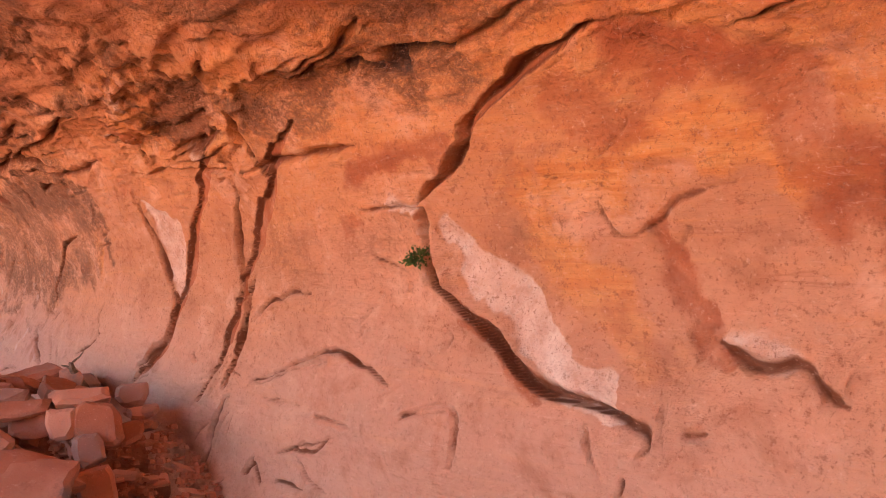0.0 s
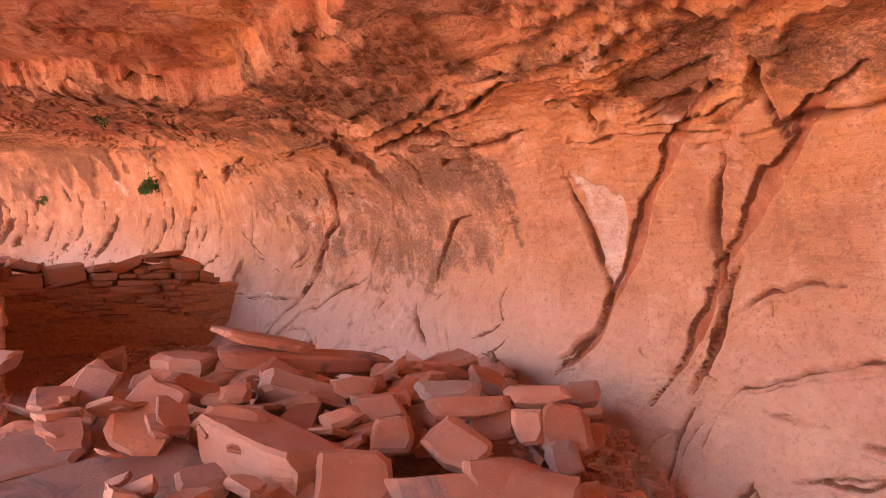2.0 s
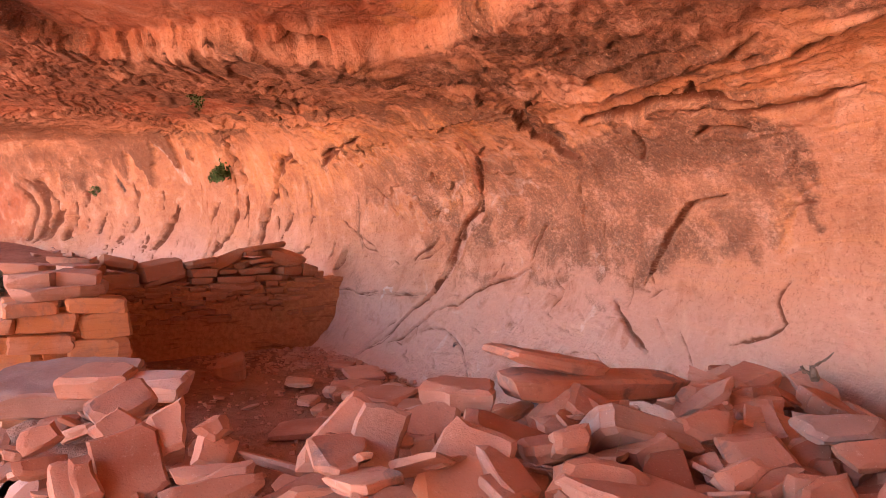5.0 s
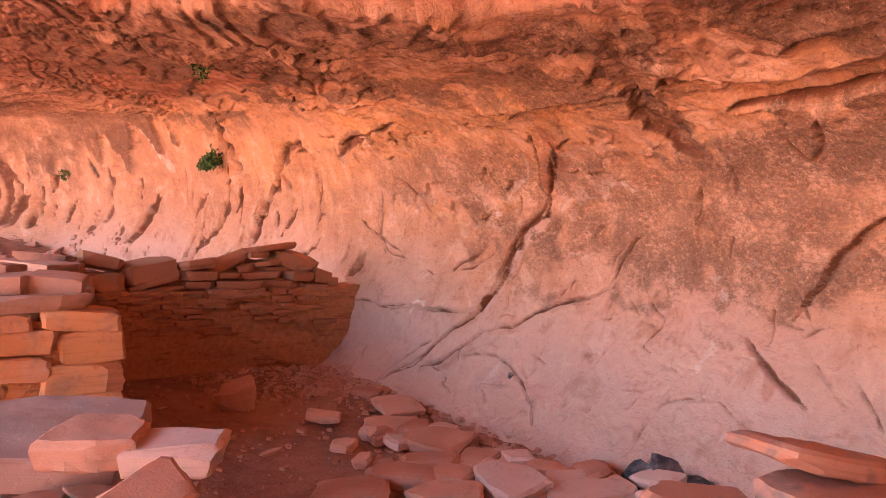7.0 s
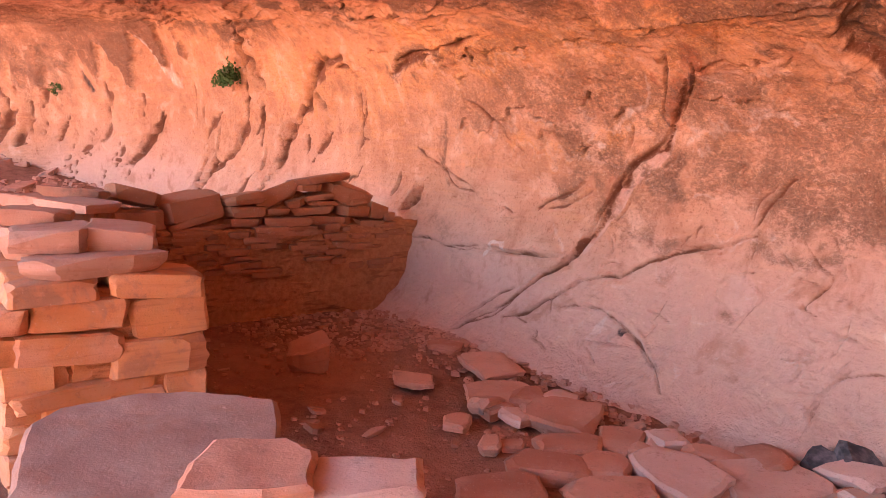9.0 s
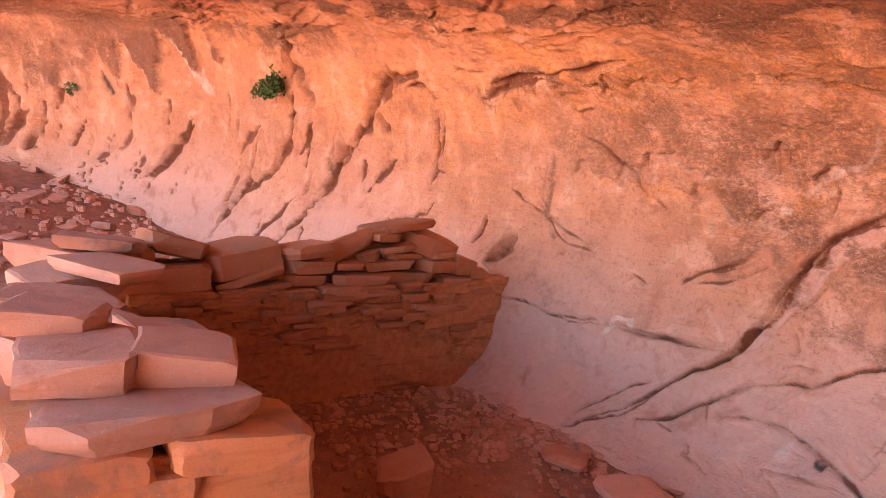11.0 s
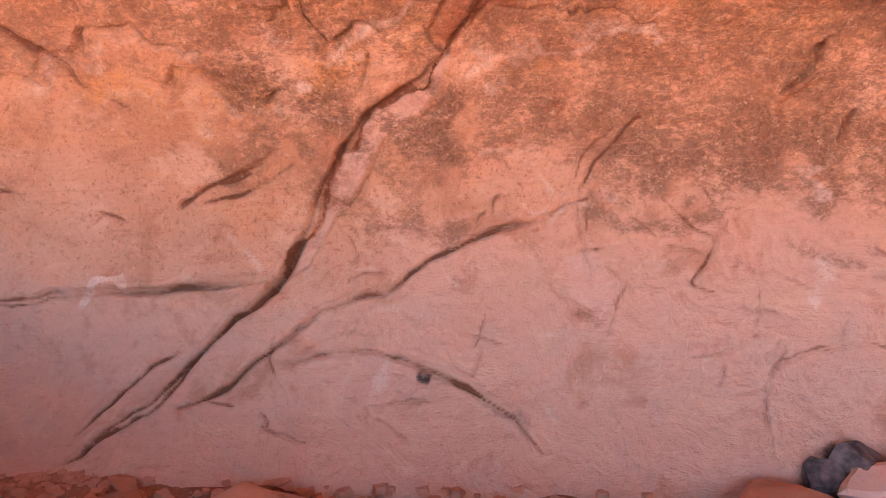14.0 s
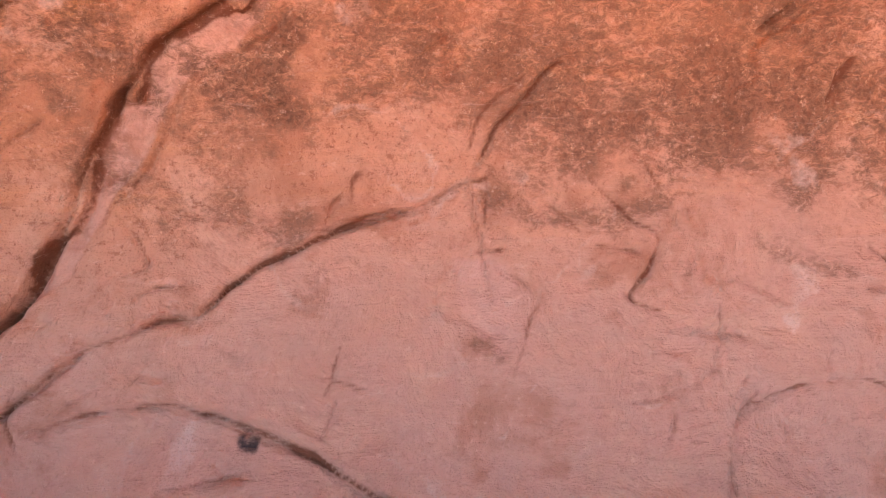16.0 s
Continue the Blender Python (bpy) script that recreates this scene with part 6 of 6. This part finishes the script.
# capping slabs
for x, y, zz, l, w, h, turn in ((-7.99, -0.63, 0.845, 0.52, 0.40, 0.075, 88), (-8.05, -0.98, 0.63, 0.26, 0.24, 0.035, 30), (-8.17, -0.75, 0.925, 0.30, 0.34, 0.09, 80), (-8.12, -0.49, 0.92, 0.28, 0.26, 0.11, 70), (-8.30, -0.50, 0.83, 0.30, 0.30, 0.10, 20),
                                (-8.44, -0.76, 0.98, 0.28, 0.30, 0.07, 70), (-8.40, -0.72, 0.88, 0.36, 0.34, 0.12, 40), (-8.50, -0.42, 0.84, 0.36, 0.26, 0.12, 10), (-8.86, -0.6, 0.80, 0.44, 0.4, 0.12, 30), (-9.3, -0.62, 0.80, 0.46, 0.42, 0.13, 70),
                                (-9.72, -0.55, 0.82, 0.4, 0.4, 0.14, 15), (-10.1, -0.45, 0.86, 0.44, 0.4, 0.12, 50), (-9.5, -0.4, 0.92, 0.5, 0.3, 0.06, 25), (-10.0, -0.35, 0.95, 0.4, 0.3, 0.06, 80)):
    laid(front_wall, x, y, zz, l, w, h, turn, r, 5, CAPS)


# ---- plants, roots and litter ----
def leaves_bm(rng, middle, spread, count, size, up=0.3, thin=0.35):
    """Many small pointed leaves round a middle, thicker inside, with an uneven outline."""
    bm = bmesh.new()
    lobes = [(Vector((rng.gauss(0, 0.5), rng.gauss(0, 0.5), rng.gauss(0, 0.4))), rng.uniform(0.35, 0.7)) for _ in range(9)]
    for _ in range(count):
        c, s = lobes[rng.randrange(len(lobes))]
        d = Vector((rng.gauss(0, 1), rng.gauss(0, 1), rng.gauss(0, 1))) * s * 0.45 + c
        at = Vector(middle) + Vector((d.x * spread[0], d.y * spread[1], d.z * spread[2]))
        way = Vector((rng.gauss(0, 1), rng.gauss(0, 1), rng.gauss(up, 0.8))).normalized()
        side = way.cross(Vector((rng.gauss(0, 1), rng.gauss(0, 1), rng.gauss(0, 1)))).normalized()
        l = size * rng.uniform(0.6, 1.4)
        bend = way.cross(side) * l * 0.15
        a, b, c2, e = (bm.verts.new(at + q) for q in (Vector(), way * l * 0.5 + side * l * thin + bend, way * l, way * l * 0.5 - side * l * thin + bend))
        bm.faces.new((a, b, c2)), bm.faces.new((a, c2, e))
    return bm


def twig_bm(rng, start, way, length, radius, forks=3, depth=2, bm=None):
    """A crooked tapering stem that forks."""
    bm = bm or bmesh.new()
    p, d, r = Vector(start), Vector(way).normalized(), radius
    rings = []
    n = 6
    for k in range(n + 1):
        x = d.orthogonal().normalized()
        y = d.cross(x)
        rings.append([bm.verts.new(p + (x * math.cos(a) + y * math.sin(a)) * r) for a in (0, 1.257, 2.513, 3.77, 5.027)])
        if depth and k and k % 2 == 0 and forks:
            turn = Vector((rng.gauss(0, 1), rng.gauss(0, 1), rng.gauss(0, 0.8)))
            twig_bm(rng, p, (d + turn * 0.7), length * rng.uniform(0.4, 0.65), r * 0.65, forks, depth - 1, bm)
        p = p + d * length / n
        d = (d + Vector((rng.gauss(0, 0.22), rng.gauss(0, 0.22), rng.gauss(0, 0.18)))).normalized()
        r *= 0.82
    for q, s in zip(rings, rings[1:]):
        for i in range(5):
            bm.faces.new((q[i], q[(i + 1) % 5], s[(i + 1) % 5], s[i]))
    bm.faces.new(rings[-1])
    return bm


def shrub(seed, place, spread, count, size, leaf, label, category="shrub", reach=0.5, thin=0.35):
    rng = random.Random(seed)
    top = tagged(new("shrub"), label, category)
    top.matrix_basis = pose(*place)
    for _ in range(5):
        part("stem", twig_bm(rng, (0, 0, 0), (rng.gauss(0, 0.5), rng.gauss(0, 0.5), 1), reach, reach * 0.025), WOOD, top)
    part("foliage", leaves_bm(rng, (0, 0, reach * 0.75), spread, count, size, 0.4, thin), leaf, top)
    return top


def tuft(seed, place, count, height, label):
    rng = random.Random(seed)
    bm = bmesh.new()
    for _ in range(count):
        a, lean = rng.uniform(0, 6.28), rng.uniform(0.1, 0.75)
        root = Vector((rng.gauss(0, 0.05), rng.gauss(0, 0.05), -0.02))
        out, h = Vector((math.cos(a), math.sin(a), 0)), height * rng.uniform(0.5, 1.1)
        side = Vector((-out.y, out.x, 0)) * 0.0025
        knots = [root + out * h * lean * f * f + Vector((0, 0, h * f * (1 - 0.35 * lean * f))) for f in (0, 0.4, 0.75, 1)]
        rows = [(bm.verts.new(q - side * (1 - 0.8 * i / 3)), bm.verts.new(q + side * (1 - 0.8 * i / 3))) for i, q in enumerate(knots)]
        for q, s in zip(rows, rows[1:]):
            bm.faces.new((q[0], q[1], s[1], s[0]))
    ob = part("grass_tuft", bm, STRAW, None, label, pose(*place))
    return tagged(ob, "", "grass", "dry grass")


def on_cliff(x, v, out=0.02):
    i, j = int(np.searchsorted(XS, x)), int(np.searchsorted(VS, v))
    n = NORMAL[:, i, j]
    return tuple(float(a) + out * float(b) for a, b in zip((PX[i, j], PY[i, j], PZ[i, j]), n))


def cliff_plant(seed, x, v, s, count, label):
    rng = random.Random(seed)
    top = tagged(new("cliff_plant"), label, "plant")
    top.matrix_basis = pose(*on_cliff(x, v, s * 0.3))
    part("stem", twig_bm(rng, (0, 0, 0), (0.1, -1, 0.5), s * 0.9, s * 0.04), WOOD, top)
    part("foliage", leaves_bm(rng, (0, -s * 0.35, 0), (s * 0.6, s * 0.45, s * 0.55), count, s * 0.16, 0.2), LEAF, top)
cliff_plant(3, -2.0, 2.37, 0.075, 380, "small green plant rooted in the crack of the cliff")
cliff_plant(4, -13.6, 2.66, 0.25, 700, "round green bush growing out of the cliff wall")
cliff_plant(5, -18.1, 2.55, 0.16, 300, "small dark green plant in a hole of the cliff")
cliff_plant(6, -10.08, 4.21, 0.16, 160, "thin tuft of green growth hanging from the roof")


def level(x, y):
    return float(ground_height(np.array([x]), np.array([y]))[0])


for i, (x, y, s) in enumerate(((-13.4, -1.5, 0.4), (-14.6, -1.3, 0.5), (-12.6, -1.8, 0.42), (-16.2, -1.05, 0.55), (-11.6, -2.6, 0.5), (-18.2, -1.8, 0.6))):
    shrub(40 + i, (x, y, level(x, y) - 0.03), (s * 0.75, s * 0.7, s * 0.55), 2200, 0.055, SAGE, "grey-green sagebrush bush on the slope outside the alcove", "shrub", s * 0.7, 0.2)
for i, (x, y, h) in enumerate(((-9.2, -1.12, 0.28), (-8.9, -1.2, 0.3), (-8.6, -1.16, 0.24), (-9.7, -1.25, 0.3), (-9.4, -1.45, 0.26), (-10.3, -1.3, 0.3), (-8.3, -1.35, 0.22))):
    tuft(60 + i, (x, y, level(x, y)), 130, h, "tuft of dry straw-coloured grass beside the wall")
rng = random.Random(77)
tagged(part("dead_root", twig_bm(rng, (0, 0, 0), (0.15, -0.4, 1), 0.22, 0.05, 2, 1), WOOD, None, "gnarled dark dead root on the crest of the heap", pose(-4.52, 1.96, 0.5)), "", "root")
tagged(part("twig", twig_bm(rng, (0, 0, 0), (0.25, 0.2, 1), 0.22, 0.006, 2, 1), STRAW, None, "thin dry twig sticking out between the stones", pose(-4.33, 0.55, 0.36)), "", "twig")
tagged(part("twig", twig_bm(rng, (0, 0, 0), (1, 0.3, 0.12), 0.9, 0.02, 2, 1), STRAW, None, "bleached grey stick lying on the slope", pose(-11.4, -1.25, level(-11.4, -1.25) + 0.08)), "", "stick")
tagged(part("twig", twig_bm(rng, (0, 0, 0), (1, -0.3, 0.1), 0.7, 0.016, 2, 1), STRAW, None, "bleached grey stick lying on the slope", pose(-10.9, -1.5, level(-10.9, -1.5) + 0.08)), "", "stick")
